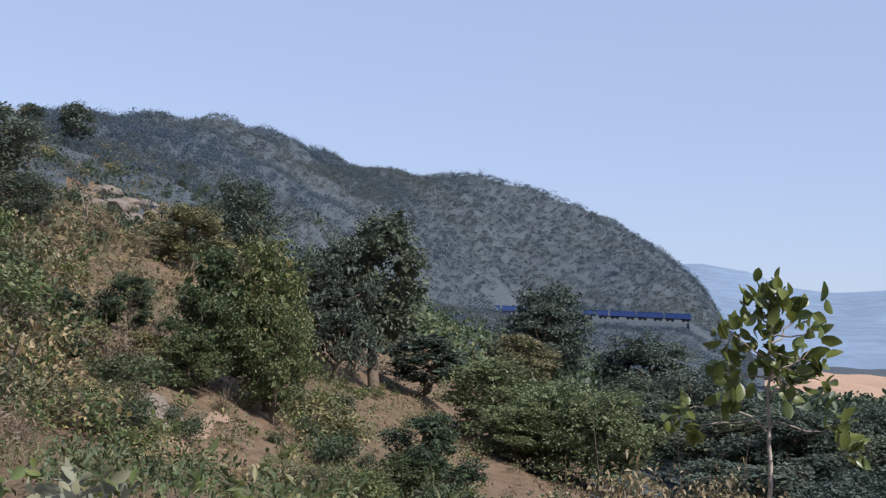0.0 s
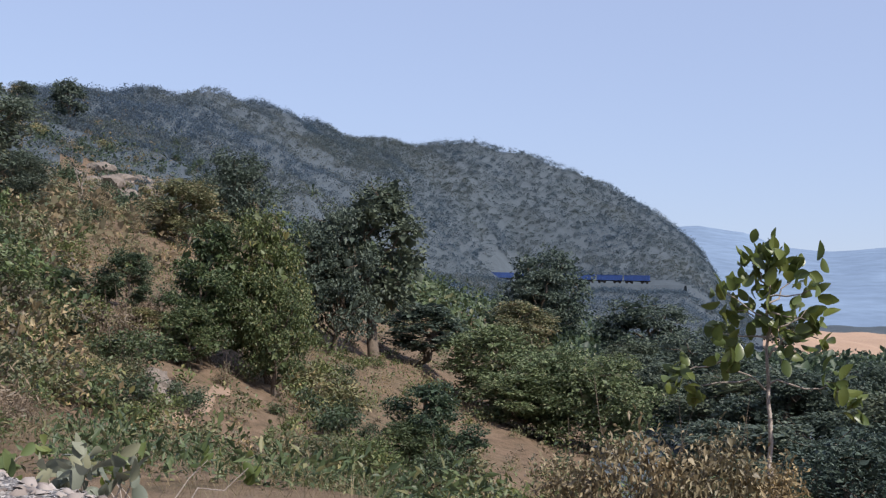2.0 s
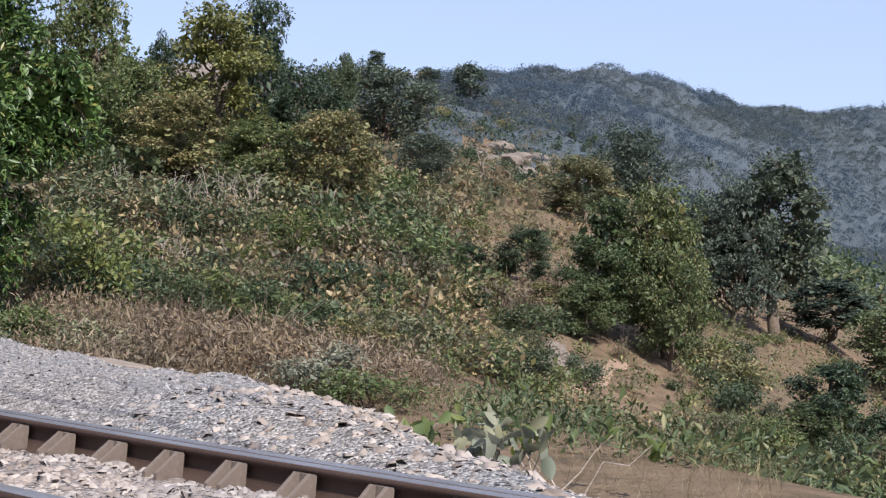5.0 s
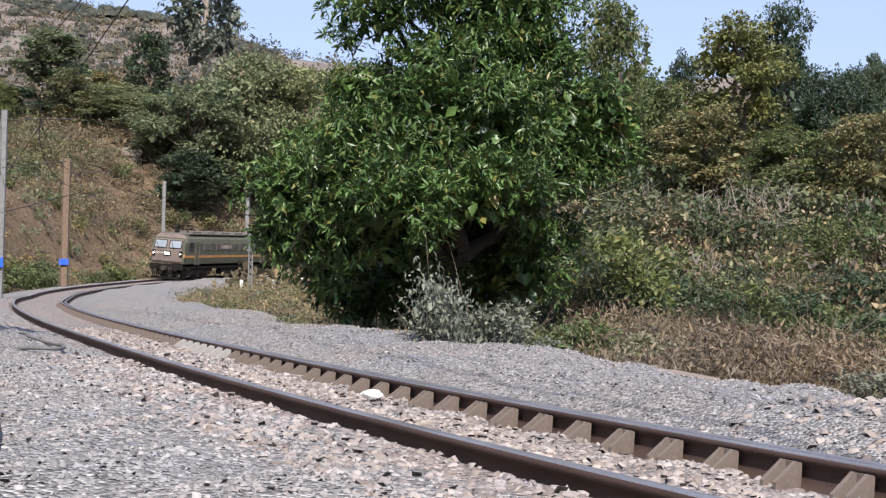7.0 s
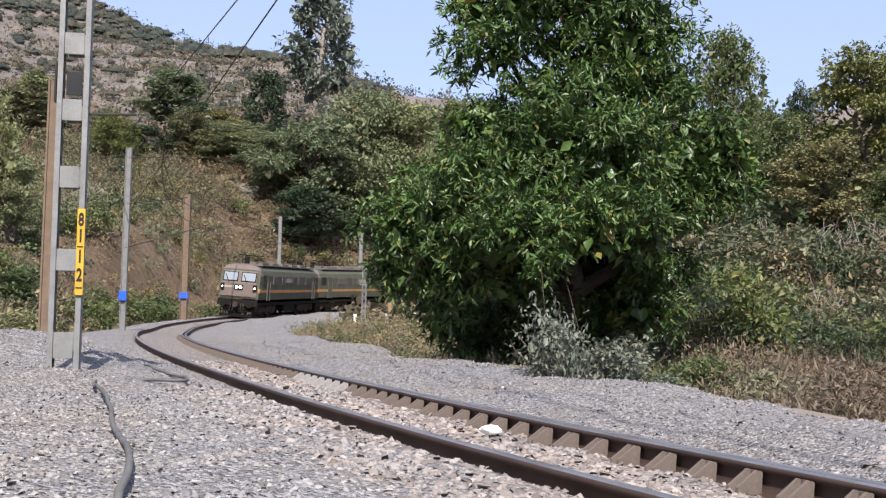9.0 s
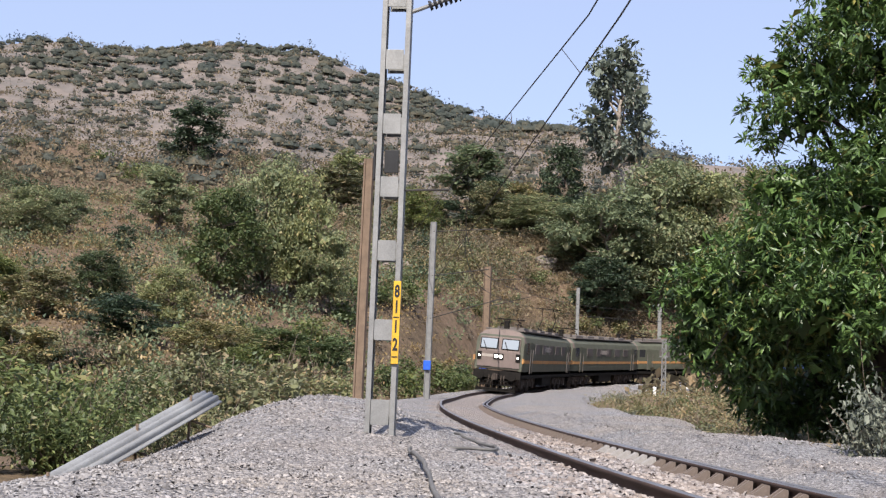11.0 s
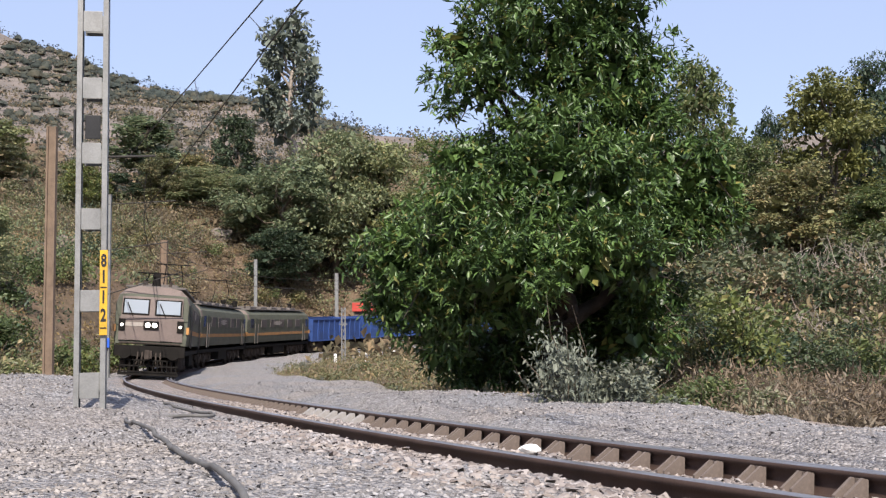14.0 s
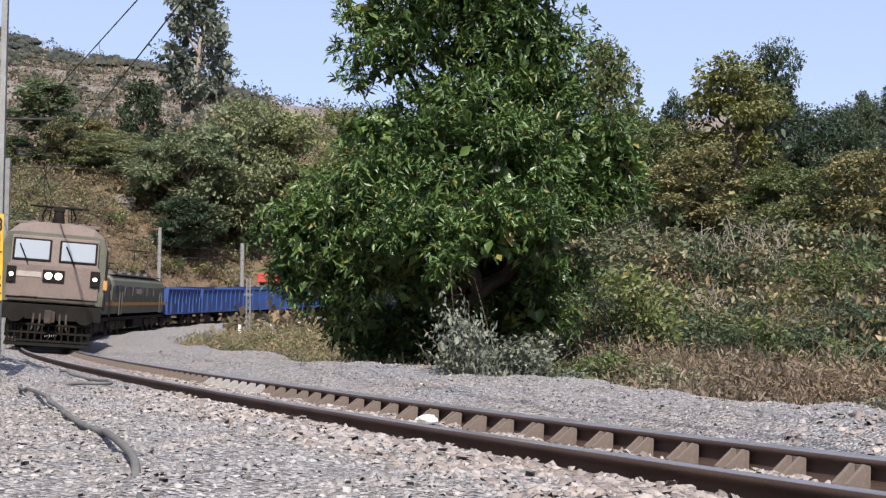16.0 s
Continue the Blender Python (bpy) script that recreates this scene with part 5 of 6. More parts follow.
near_plant(-32.2, 7.9, 0.45, 5, LEAF_SAP, "low leafy plant on the embankment edge", 0.10, 3)


def boulder(az, r, size, seed):
    rng = np.random.default_rng(seed)
    bm = bmesh.new()
    bmesh.ops.create_icosphere(bm, subdivisions=3, radius=1.0)
    k = Vector(rng.uniform(-9, 9, 3))
    for v in bm.verts:
        v.co = v.co * (1 + 0.5 * noise.noise(v.co * 1.1 + k) + 0.22 * noise.noise(v.co * 3.1 + k))
        v.co = Vector((v.co.x * size, v.co.y * size * 0.8, v.co.z * size * 0.62))
    ob = part("boulder", bm, ROCK)
    ob.location = on_land(az, r, -size * 0.1)
    tagged(ob, "weathered grey-brown boulder on the hillside", "rock", "boulders on the hillside")


for i, (az, r, s) in enumerate([(-26.4, 210, 2.6), (-27.2, 216, 3.2), (-28.0, 208, 2.4), (-27.6, 226, 2.8), (-29.0, 220, 2.2), (-25.6, 222, 2.6), (-26.8, 240, 3.0), (-28.6, 240, 2.6), (-30.0, 200, 2.0),
                                (-24.6, 214, 2.2), (-29.6, 48, 0.7), (-30.4, 46, 0.9), (-29.9, 44, 0.6), (-27.4, 40, 0.6), (14.5, 150, 1.6), (21.5, 118, 1.5), (22.0, 112, 1.2)]):
    boulder(az, r, s, 70 + i)

near_plant(-26.2, 7.6, 0.4, 6, LEAF_GREEN, "low green plant on the embankment edge", 0.10, 4)
near_plant(-24.4, 8.6, 0.45, 7, LEAF_GREEN, "low green plant on the embankment edge", 0.10, 5)
for az, r, h, w in [(-54.0, 7.6, 1.15, 0.95), (-56.6, 7.8, 1.1, 0.9), (-51.8, 7.7, 0.85, 0.8), (-58.6, 8.1, 0.9, 0.8)]:
    bush("fine", LEAF_DRY, az, r, h, w, "dry pale brown bush on the embankment", 1)


# ---- overhead line ----
BLACK = surface("black_insulator", (0.02, 0.02, 0.022), (0.012, 0.012, 0.013), 6, 60, 0.5)
YELLOW = surface("yellow_sign_paint", (0.62, 0.36, 0.03), (0.42, 0.25, 0.03), 6, 60, 0.6)
WHITE = surface("white_paint", (0.78, 0.77, 0.74), (0.6, 0.58, 0.54), 6, 60, 0.6)
BLUE_TAG = surface("blue_enamel", (0.03, 0.12, 0.62), (0.02, 0.08, 0.4), 6, 60, 0.5)
WIRE = surface("dark_wire", (0.05, 0.045, 0.04), (0.03, 0.027, 0.025), 6, 60, 0.6, 0.3)


def text_mesh(body, size, material, parent, m, label=""):
    c = bpy.data.curves.new("digit", "FONT")
    c.body, c.size, c.align_x, c.align_y, c.extrude = body, size, "CENTER", "CENTER", 0.002
    c.offset = 0.006
    tmp = new("digit", c)
    me = bpy.data.meshes.new_from_object(tmp)
    bpy.data.objects.remove(tmp)
    me.materials.append(material)
    ob = new("digit", me)
    ob.parent = parent
    ob.matrix_basis = m
    return tagged(ob, label)


def lattice_mast():
    """The near mast: two channels held by plates."""
    base = Vector((-4.8, 11.55, 0.22))
    root = new("catenary_mast")
    root.matrix_basis = Matrix.Translation(base) @ pose(0, 0, 0, 0, -0.2, 14)
    W, H = 0.25, 5.6
    for sgn in (-1, 1):
        bm = bmesh.new()
        box(bm, sgn * W / 2, 0.0, H / 2 - 0.3, 0.052, 0.012, H + 0.6, 0.003)
        box(bm, sgn * (W / 2 + 0.022), 0.075, H / 2 - 0.3, 0.009, 0.15, H + 0.6)
        box(bm, sgn * W / 2, 0.15, H / 2 - 0.3, 0.052, 0.012, H + 0.6, 0.003)
        part("channel", bm, GALV, root)
    for z in (0.14, 0.97, 1.78, 2.44, 3.10, 3.78, 4.45, 5.1):
        for y in (-0.012, 0.162):
            bm = bmesh.new()
            box(bm, 0, y, z, 0.185, 0.01, 0.21 if z > 0.5 else 0.25, 0.003)
            part("batten_plate", bm, GALV, root)
    bm = bmesh.new()
    box(bm, 0, 0.08, 2.72, 0.15, 0.02, 0.24, 0.005)
    part("black_plate", bm, BLACK, root, "black plate between the channels")
    bm = bmesh.new()
    box(bm, -W / 2 - 0.045, 0.08, 2.7, 0.02, 0.16, 0.36, 0.004)
    part("side_plate", bm, BLACK, root)
    board = bmesh.new()
    box(board, W / 2 + 0.005, -0.03, 1.05, 0.075, 0.01, 0.84, 0.003)
    sign = part("number_board", board, YELLOW, root, "yellow number board with black figures")
    for z, char in ((1.36, "8"), (1.20, "1"), (1.0, "1"), (0.82, "2")):
        text_mesh(char, 0.17, BLACK, sign, Matrix.Translation((W / 2 + 0.005, -0.037, z)) @ pose(0, 0, 0, 90) @ Matrix.Diagonal((0.62, 1, 1, 1)))
    for z in (1.10, 0.70):
        bm = bmesh.new()
        box(bm, W / 2 + 0.005, -0.037, z, 0.06, 0.004, 0.012)
        part("dash", bm, BLACK, sign)
    bm = bmesh.new()
    box(bm, 0, 0.07, -0.42, 0.5, 0.4, 0.5, 0.03)
    part("footing", bm, SLEEPER, root, "concrete footing in the ballast")
    bm = bmesh.new()
    cyl(bm, (0.1, 0.08, 4.3), (1.5, 0.0, 4.8), 0.022)
    part("bracket_tube", bm, GALV, root)
    bm = bmesh.new()
    for i in range(7):
        u = 0.34 + 0.05 * i
        cyl(bm, (u - 0.008, 0.08, 4.3 + (u - 0.1) * 0.357), (u + 0.02, 0.078, 4.31 + (u - 0.1) * 0.357), 0.06, 0.045, 12)
    part("insulator", bm, BLACK, root, "dark ribbed insulator")
    bm = bmesh.new()
    cyl(bm, (0.14, 0.08, 2.42), (0.62, -0.02, 2.42), 0.012, n=6)
    part("stay_rod", bm, WIRE, root)
    tagged(root, "grey steel lattice mast with a yellow number board", "mast")


lattice_mast()


def line_post(az, r, top_el, material, label, width=0.28, tag=False, arms=()):
    """A steel post of the overhead line farther along the track, with its bracket arms."""
    p = on_land(az, r, 0.2)
    off, s = line_distance(p.x, p.y)
    H = EYE.z + r * math.tan(radians(top_el)) - p.z
    root = new("line_post")
    root.location = p
    bm = bmesh.new()
    box(bm, 0, 0, H / 2, width, 0.03, H)
    box(bm, -width / 2, 0, H / 2, 0.03, width * 0.7, H)
    box(bm, width / 2, 0, H / 2, 0.03, width * 0.7, H)
    part("post", bm, material, root)
    for z, length, rise in arms:
        way = 1 if float(off) < 0 else -1
        bm = bmesh.new()
        cyl(bm, (0, 0, z * H), (way * length, 0, z * H + rise), 0.022, n=8)
        part("arm", bm, WIRE, root)
    if tag:
        bm = bmesh.new()
        box(bm, 0, -0.12, H * 0.26, width * 1.5, 0.05, 0.4, 0.02)
        part("blue_plate", bm, BLUE_TAG, root, "blue plate")
    return tagged(root, label, "post", "posts of the overhead line")


line_post(23.4, 20.5, 10.4, RUSTY, "rusty brown steel post of the overhead line", 0.13)
line_post(20.0, 53, 7.6, GALV, "grey steel post with a blue plate", 0.22, True, [(0.95, 2.9, 0.1), (0.72, 2.6, 0.3), (0.5, 3.2, 0.9)])
line_post(17.3, 82, 5.6, RUSTY, "brown steel post with a blue plate", 0.42, True, [(0.9, 2.9, 0.1), (0.7, 3.0, 0.7)])
line_post(13.0, 116, 4.75, GALV, "grey steel post beside the curve", 0.28)
line_post(9.2, 132, 4.1, GALV, "grey steel post beside the curve", 0.36)


def wire(points, radius, label):
    v, f = tube(points, radius, 5)
    tagged(arrays("overhead_wire", v, f, WIRE), label, "wire", kind="structure")


def sag(a, b, dip, n=14):
    t = np.linspace(0, 1, n)[:, None]
    p = np.asarray(a) + (np.asarray(b) - np.asarray(a)) * t
    p[:, 2] -= dip * 4 * (t * (1 - t))[:, 0]
    return p


def wires():
    contact = [np.array([-20.6, 56.4, 5.3]), np.array([-3.4, 16.3, 5.85]), np.array([3.0, 0.2, 5.9])]
    cat = [np.array([-18.4, 48.7, 7.4]), np.array([-4.6, 19.6, 6.95]), np.array([3.4, 0.0, 6.9])]
    for line, words in ((contact, "dark contact wire over the track"), (cat, "dark catenary wire over the track")):
        wire(np.concatenate([sag(line[0], line[1], 0.0), sag(line[1], line[2], 0.02)[1:]]), 0.014, words)
    for t in (0.25, 0.5, 0.75, 0.93):
        p, q = contact[0] + (contact[1] - contact[0]) * t, cat[0] + (cat[1] - cat[0]) * t
        wire(np.array([p, (p + q) / 2, q]), 0.008, "thin dropper wire between the overhead wires")
    far = on_line(np.arange(48, 150, 4.0), -0.2, 5.9)
    wire(far, 0.018, "dark contact wire along the curve")
    far[:, 2] += 0.9
    wire(far, 0.018, "dark catenary wire along the curve")


wires()


# ---- small things by the track ----
def signal_post():
    p = on_land(9.0, 88, 0.1)
    root = new("lattice_post")
    root.location = p
    bm = bmesh.new()
    h, w = 4.3, 0.26
    for x in (-w / 2, w / 2):
        for y in (-w / 2, w / 2):
            box(bm, x, y, h / 2, 0.04, 0.04, h)
    for i in range(9):
        z = i * h / 9
        for y in (-w / 2, w / 2):
            cyl(bm, (-w / 2, y, z), (w / 2, y, z + h / 9), 0.014, n=5)
            cyl(bm, (w / 2, y, z), (-w / 2, y, z + h / 9), 0.014, n=5)
    part("lattice", bm, GALV, root)
    bm = bmesh.new()
    box(bm, 0, -0.1, h * 0.72, 0.6, 0.05, 0.07)
    part("crossarm", bm, GALV, root)
    tagged(root, "pale grey lattice post beside the curve", "post")
    for az, r in ((9.4, 84), (7.9, 92), (6.6, 96)):
        q = on_land(az, r, 0.1)
        m = new("marker_post")
        m.location = q
        bm = bmesh.new()
        box(bm, 0, 0, 0.45, 0.22, 0.16, 1.0, 0.05)
        part("stone", bm, WHITE, m)
        tagged(m, "short white marker post by the track", "marker", "marker posts")


signal_post()


def hose():
    """The dark hose that lies on the ballast."""
    way = [(-1.1, 3.0), (-1.42, 3.74), (-1.52, 4.22), (-1.87, 5.25), (-2.14, 5.9), (-2.47, 6.66), (-2.72, 7.3), (-2.9, 7.8), (-3.15, 8.4), (-3.5, 9.2), (-3.95, 10.2), (-4.28, 11.05), (-4.2, 11.5), (-3.9, 11.35), (-3.55, 11.1), (-3.4, 11.2), (-3.6, 11.7), (-4.1, 12.7), (-4.6, 13.3)]
    p = smooth_line([way[0]] + way + [way[-1]], 0.08)
    d, s = line_distance(p[:, 0], p[:, 1])
    z = rail_z(s) + heap(s, d) + 0.034
    v, f = tube(np.c_[p, z], 0.0165, 8)
    tagged(arrays("hose", v, f, surface("dark_hose_rubber", (0.13, 0.125, 0.12), (0.07, 0.068, 0.065), 5, 60, 0.7), smooth=True), "dark grey hose lying in a loop on the ballast", "hose")


hose()


def culvert_wall():
    root = new("culvert_wall")
    root.matrix_basis = Matrix.Translation((2.30, 11.97, -0.37)) @ pose(0, 0, 0, 0, 0, -80)
    bm = bmesh.new()
    box(bm, 0, 0, 0.0, 1.12, 0.3, 0.42, 0.02)
    part("parapet", bm, SLEEPER, root)
    bm = bmesh.new()
    box(bm, 0, 0, 0.24, 1.2, 0.36, 0.06, 0.015)
    part("coping", bm, surface("weathered_concrete", (0.25, 0.205, 0.17), (0.15, 0.12, 0.10), 6, 50, 0.9), root)
    tagged(root, "low weathered concrete culvert wall at the ballast edge", "wall")


culvert_wall()


def white_rock():
    bm = bmesh.new()
    bmesh.ops.create_icosphere(bm, subdivisions=2, radius=0.09)
    for v in bm.verts:
        v.co = Vector((v.co.x * 1.0, v.co.y * 0.5, v.co.z * 0.4)) * (1 + 0.35 * noise.noise(v.co * 14))
    ob = part("white_stone", bm, WHITE)
    ob.matrix_basis = Matrix.Translation((-0.5, 8.9, -0.09)) @ pose(0, 0, 0, 0, 0, 20)
    tagged(ob, "white stone lying between the rails", "stone")


white_rock()


def drain_sheet():
    """The curved corrugated drain sheet that leans on the edge of the heap."""
    root = new("corrugated_sheet")
    a, b = Vector((-6.67, 7.9, -0.71)), Vector((-7.08, 12.07, 0.30))
    way = (b - a).normalized()
    side = way.cross(Vector((0, 0, 1))).normalized()
    up = side.cross(way)
    n, m = 52, 8
    prof = []
    for i in range(n + 1):
        t = i / n
        ang = math.pi * (0.12 + 0.9 * t)
        wave = 1 + 0.09 * math.cos(t * 40)
        prof.append((0.18 * math.cos(ang) * wave, 0.17 * math.sin(ang) * wave))
    L = (b - a).length
    v = [a + way * (L * k / m) + side * x + up * y for k in range(m + 1) for x, y in prof]
    f = [(k * (n + 1) + i, k * (n + 1) + i + 1, (k + 1) * (n + 1) + i + 1, (k + 1) * (n + 1) + i) for k in range(m) for i in range(n)]
    ob = arrays("sheet", [tuple(q) for q in v], f, surface("zinc_sheet", (0.30, 0.30, 0.292), (0.2, 0.196, 0.19), 2.5, 50, 0.55, 0.3, 0.1), root, smooth=True)
    sol = ob.modifiers.new("thick", "SOLIDIFY")
    sol.thickness = 0.012
    for t in (0.25, 0.62, 0.9):
        bm = bmesh.new()
        c = a + way * (L * t)
        cyl(bm, c - Vector((0, 0, 1.2)), c + Vector((0, 0, 0.24)), 0.015, n=8)
        cyl(bm, c + side * 0.25 - up * 0.1, c - side * 0.25 + up * 0.05, 0.012, n=8)
        part("support", bm, RUSTY, root)
    tagged(root, "curved corrugated metal drain sheet on the ballast edge", "drain")


drain_sheet()


# ---- the train ----
LOCO_BODY = surface("dusty_green_paint", (0.088, 0.093, 0.068), (0.062, 0.062, 0.046), 1.2, 25, 0.7)
LOCO_FRONT = surface("dusty_brown_front", (0.175, 0.135, 0.12), (0.12, 0.097, 0.085), 1.5, 25, 0.75)
LOCO_ROOF = surface("sooty_roof", (0.15, 0.13, 0.12), (0.09, 0.08, 0.072), 1.2, 25, 0.85)
STRIPE = surface("faded_yellow_stripe", (0.43, 0.215, 0.075), (0.28, 0.155, 0.075), 1.5, 25, 0.75)
GREASE = surface("greasy_black_iron", (0.018, 0.016, 0.0145), (0.011, 0.01, 0.009), 3, 40, 0.9, 0, 0.3, 0.005, 0.08)
DUSTY_IRON = surface("dusty_iron", (0.07, 0.056, 0.048), (0.034, 0.027, 0.023), 3, 40, 0.9, 0, 0.3, 0.005, 0.12)
WAGON_BLUE = surface("blue_wagon_paint", (0.03, 0.068, 0.22), (0.025, 0.046, 0.125), 1.0, 20, 0.65)
WAGON_EDGE = surface("blue_wagon_rib_paint", (0.038, 0.082, 0.255), (0.027, 0.053, 0.155), 1.0, 20, 0.65)
PALE = surface("dusty_pale_lettering", (0.36, 0.32, 0.28), (0.26, 0.22, 0.19), 6, 40, 0.7)


def glass_mat():
    m, nt, b = mat("windscreen_glass", 0.08, 0.0, 0.8)
    # pale base colour put in for the sky reflected by the glass
    b.inputs["Base Color"].default_value = (0.25, 0.28, 0.31, 1)
    return m


def lamp_mat():
    m, nt, b = mat("lit_headlamp", 0.3)
    b.inputs["Base Color"].default_value = (1, 0.97, 0.88, 1)
    b.inputs["Emission Color"].default_value = (1, 0.96, 0.85, 1)
    b.inputs["Emission Strength"].default_value = 2.0
    return m


GLASS, LAMP = glass_mat(), lamp_mat()
DARK_GLASS = surface("dark_window", (0.03, 0.032, 0.035), (0.02, 0.02, 0.022), 2, 30, 0.2, 0, 0.0)
LOCO_LEN, WAGON_LEN = 20.2, 10.7


def locomotive():
    """An electric locomotive; its front is at y = +half, it stands on z = 0."""
    root = new("locomotive")
    hl = LOCO_LEN / 2 - 0.45
    # body shell: a lofted section with rounded roof and cabs that slope back
    bm = bmesh.new()
    sect = [(-1.5, 1.4), (-1.53, 1.7), (-1.53, 3.15), (-1.42, 3.5), (-1.1, 3.78), (-0.6, 3.88), (0.6, 3.88), (1.1, 3.78), (1.42, 3.5), (1.53, 3.15), (1.53, 1.7), (1.5, 1.4)]
    rings = []
    for y, k in ((-hl, 0), (-hl + 0.6, 1), (hl - 0.6, 1), (hl, 0)):
        ring = []
        for x, z in sect:
            slope = 0.28 * max(0, z - 2.2) if not k else 0.0
            sx = x * (0.965 if not k else 1.0)
            ring.append(bm.verts.new((sx, y - math.copysign(slope, y), min(z, 3.55) if not k else z)))
        rings.append(ring)
    for a, b in zip(rings[:-1], rings[1:]):
        for i in range(len(sect)):
            j = (i + 1) % len(sect)
            bm.faces.new((a[i], a[j], b[j], b[i]))
    bm.faces.new(rings[0][::-1])
    bm.faces.new(rings[-1])
    bmesh.ops.recalc_face_normals(bm, faces=bm.faces[:])
    for face in bm.faces:  # the fronts and the hoods over the cabs are brown with dust
        c = face.calc_center_median()
        face.material_index = 1 if abs(c.y) > hl - 0.85 and c.z > 3.3 else 0
    body = part("body", bm, LOCO_BODY, root, "dusty dark green body")
    body.data.materials.append(LOCO_FRONT)
    bm = bmesh.new()
    box(bm, 0, 0, 3.9, 2.5, LOCO_LEN - 3.6, 0.1, 0.03)
    for y in (-6, -3, 0, 3, 6):
        box(bm, 0, y, 4.0, 1.7, 1.7, 0.22, 0.05)
    part("roof", bm, LOCO_ROOF, root, "sooty roof with hatches")
    for sgn in (-1, 1):
        bm = bmesh.new()
        box(bm, sgn * 1.54, 0, 2.02, 0.02, LOCO_LEN - 1.6, 0.2)
        part("side_stripe", bm, STRIPE, root, "faded yellow stripe")
        for i in range(5):
            bm = bmesh.new()
            box(bm, sgn * 1.535, -5.2 + 2.6 * i, 2.85, 0.03, 1.5, 0.62, 0.01)
            for k in range(5):
                box(bm, sgn * 1.553, -5.2 + 2.6 * i, 2.62 + 0.115 * k, 0.02, 1.4, 0.04)
            part("louvre_panel", bm, LOCO_ROOF, root)
        for y in (-8.4, 8.4):
            bm = bmesh.new()
            box(bm, sgn * 1.54, y, 2.85, 0.03, 0.8, 0.68, 0.01)
            part("cab_window", bm, DARK_GLASS, root)
            bm = bmesh.new()
            box(bm, sgn * 1.545, y - math.copysign(1.05, y), 2.3, 0.02, 0.62, 1.9, 0.01)
            part("cab_door", bm, LOCO_BODY, root)
            for d in (-0.38, 0.38):
                bm = bmesh.new()
                cyl(bm, (sgn * 1.6, y - math.copysign(1.05, y) + d, 1.3), (sgn * 1.6, y - math.copysign(1.05, y) + d, 2.8), 0.02, n=6)
                part("handrail", bm, LOCO_ROOF, root)
        bm = bmesh.new()
        box(bm, sgn * 1.55, 1.2, 2.86, 0.02, 2.3, 0.32)
        part("name_bar", bm, PALE, root, "pale unreadable lettering bar")
    for end in (-1, 1):
        e = end * hl
        bm = bmesh.new()
        box(bm, 0, e + end * 0.02, 2.05, 2.62, 0.06, 1.0, 0.03)
        part("front_panel", bm, LOCO_FRONT, root, "dusty brown front panel")
        bm = bmesh.new()
        box(bm, 0, e - end * 0.11, 2.98, 2.5, 0.1, 0.98, 0.05, Matrix.Translation((0, e, 2.9)) @ pose(0, 0, 0, end * 15.5) @ Matrix.Translation((0, -e, -2.9)))
        part("window_surround", bm, LOCO_FRONT, root)
        bm = bmesh.new()
        box(bm, 0, e + end * 0.05, 1.46, 2.5, 0.05, 0.06, 0.01)
        part("front_rail", bm, DUSTY_IRON, root)
        bm = bmesh.new()
        cyl(bm, (0, e - end * 1.6, 3.9), (0, e - end * 1.6, 4.35), 0.2, 0.14, 12)
        box(bm, 0, e - end * 1.6, 4.4, 0.34, 0.3, 0.16, 0.04)
        part("horn_cluster", bm, GREASE, root)
        rot = Matrix.Translation((0, e, 2.9)) @ pose(0, 0, 0, end * 15.5) @ Matrix.Translation((0, -e, -2.9))
        for sx in (-1, 1):
            bm = bmesh.new()
            box(bm, sx * 0.66, e - end * 0.06, 3.0, 1.10, 0.06, 0.72, 0.03, rot)
            frame_ = part("windscreen_frame", bm, GREASE, root)
            bm = bmesh.new()
            box(bm, sx * 0.66, e - end * 0.035, 3.0, 0.98, 0.05, 0.60, 0.03, rot)
            part("windscreen", bm, GLASS, frame_, "windscreen with a pale sky reflection in its colour")
            bm = bmesh.new()
            cyl(bm, rot @ Vector((sx * 0.66 + 0.1, e + end * 0.03, 2.56)), rot @ Vector((sx * 0.66 + 0.36, e + end * 0.03, 3.15)), 0.022, n=6)
            part("wiper", bm, GREASE, root)
            bm = bmesh.new()
            box(bm, sx * 1.19, e + end * 0.05, 2.20, 0.27, 0.08, 0.50, 0.02)
            mark = part("marker_lamp_box", bm, GREASE, root)
            for dz, mm in ((0.0, LAMP if end > 0 else GLASS), (-0.17, GREASE)):
                bm = bmesh.new()
                cyl(bm, (sx * 1.19, e + end * 0.08, 2.20 + dz), (sx * 1.19, e + end * 0.12, 2.20 + dz), 0.06, n=12)
                part("marker_lens", bm, mm, mark)
            bm = bmesh.new()
            box(bm, sx * 1.5, e - end * 0.05, 2.05, 0.12, 0.25, 0.3, 0.02)
            part("corner_stripe", bm, STRIPE, root)
            bm = bmesh.new()
            cyl(bm, (sx * 0.98, e - end * 0.1, 1.06), (sx * 0.98, e + end * 0.42, 1.06), 0.11, n=14)
            buf = part("buffer", bm, DUSTY_IRON, root)
            bm = bmesh.new()
            cyl(bm, (sx * 0.98, e + end * 0.42, 1.06), (sx * 0.98, e + end * 0.5, 1.06), 0.27, n=18)
            part("buffer_head", bm, GREASE, buf)
            for dx in (0.28, 0.46):
                pts = np.array([(sx * dx, e + end * 0.06, 1.2), (sx * dx, e + end * 0.16, 0.9), (sx * dx * 1.05, e + end * 0.2, 0.62), (sx * dx * 1.2, e + end * 0.12, 0.5)])
                v, f = tube(pts, 0.035, 6)
                arrays("brake_hose", v, f, DUSTY_IRON, root, smooth=True)
        bm = bmesh.new()
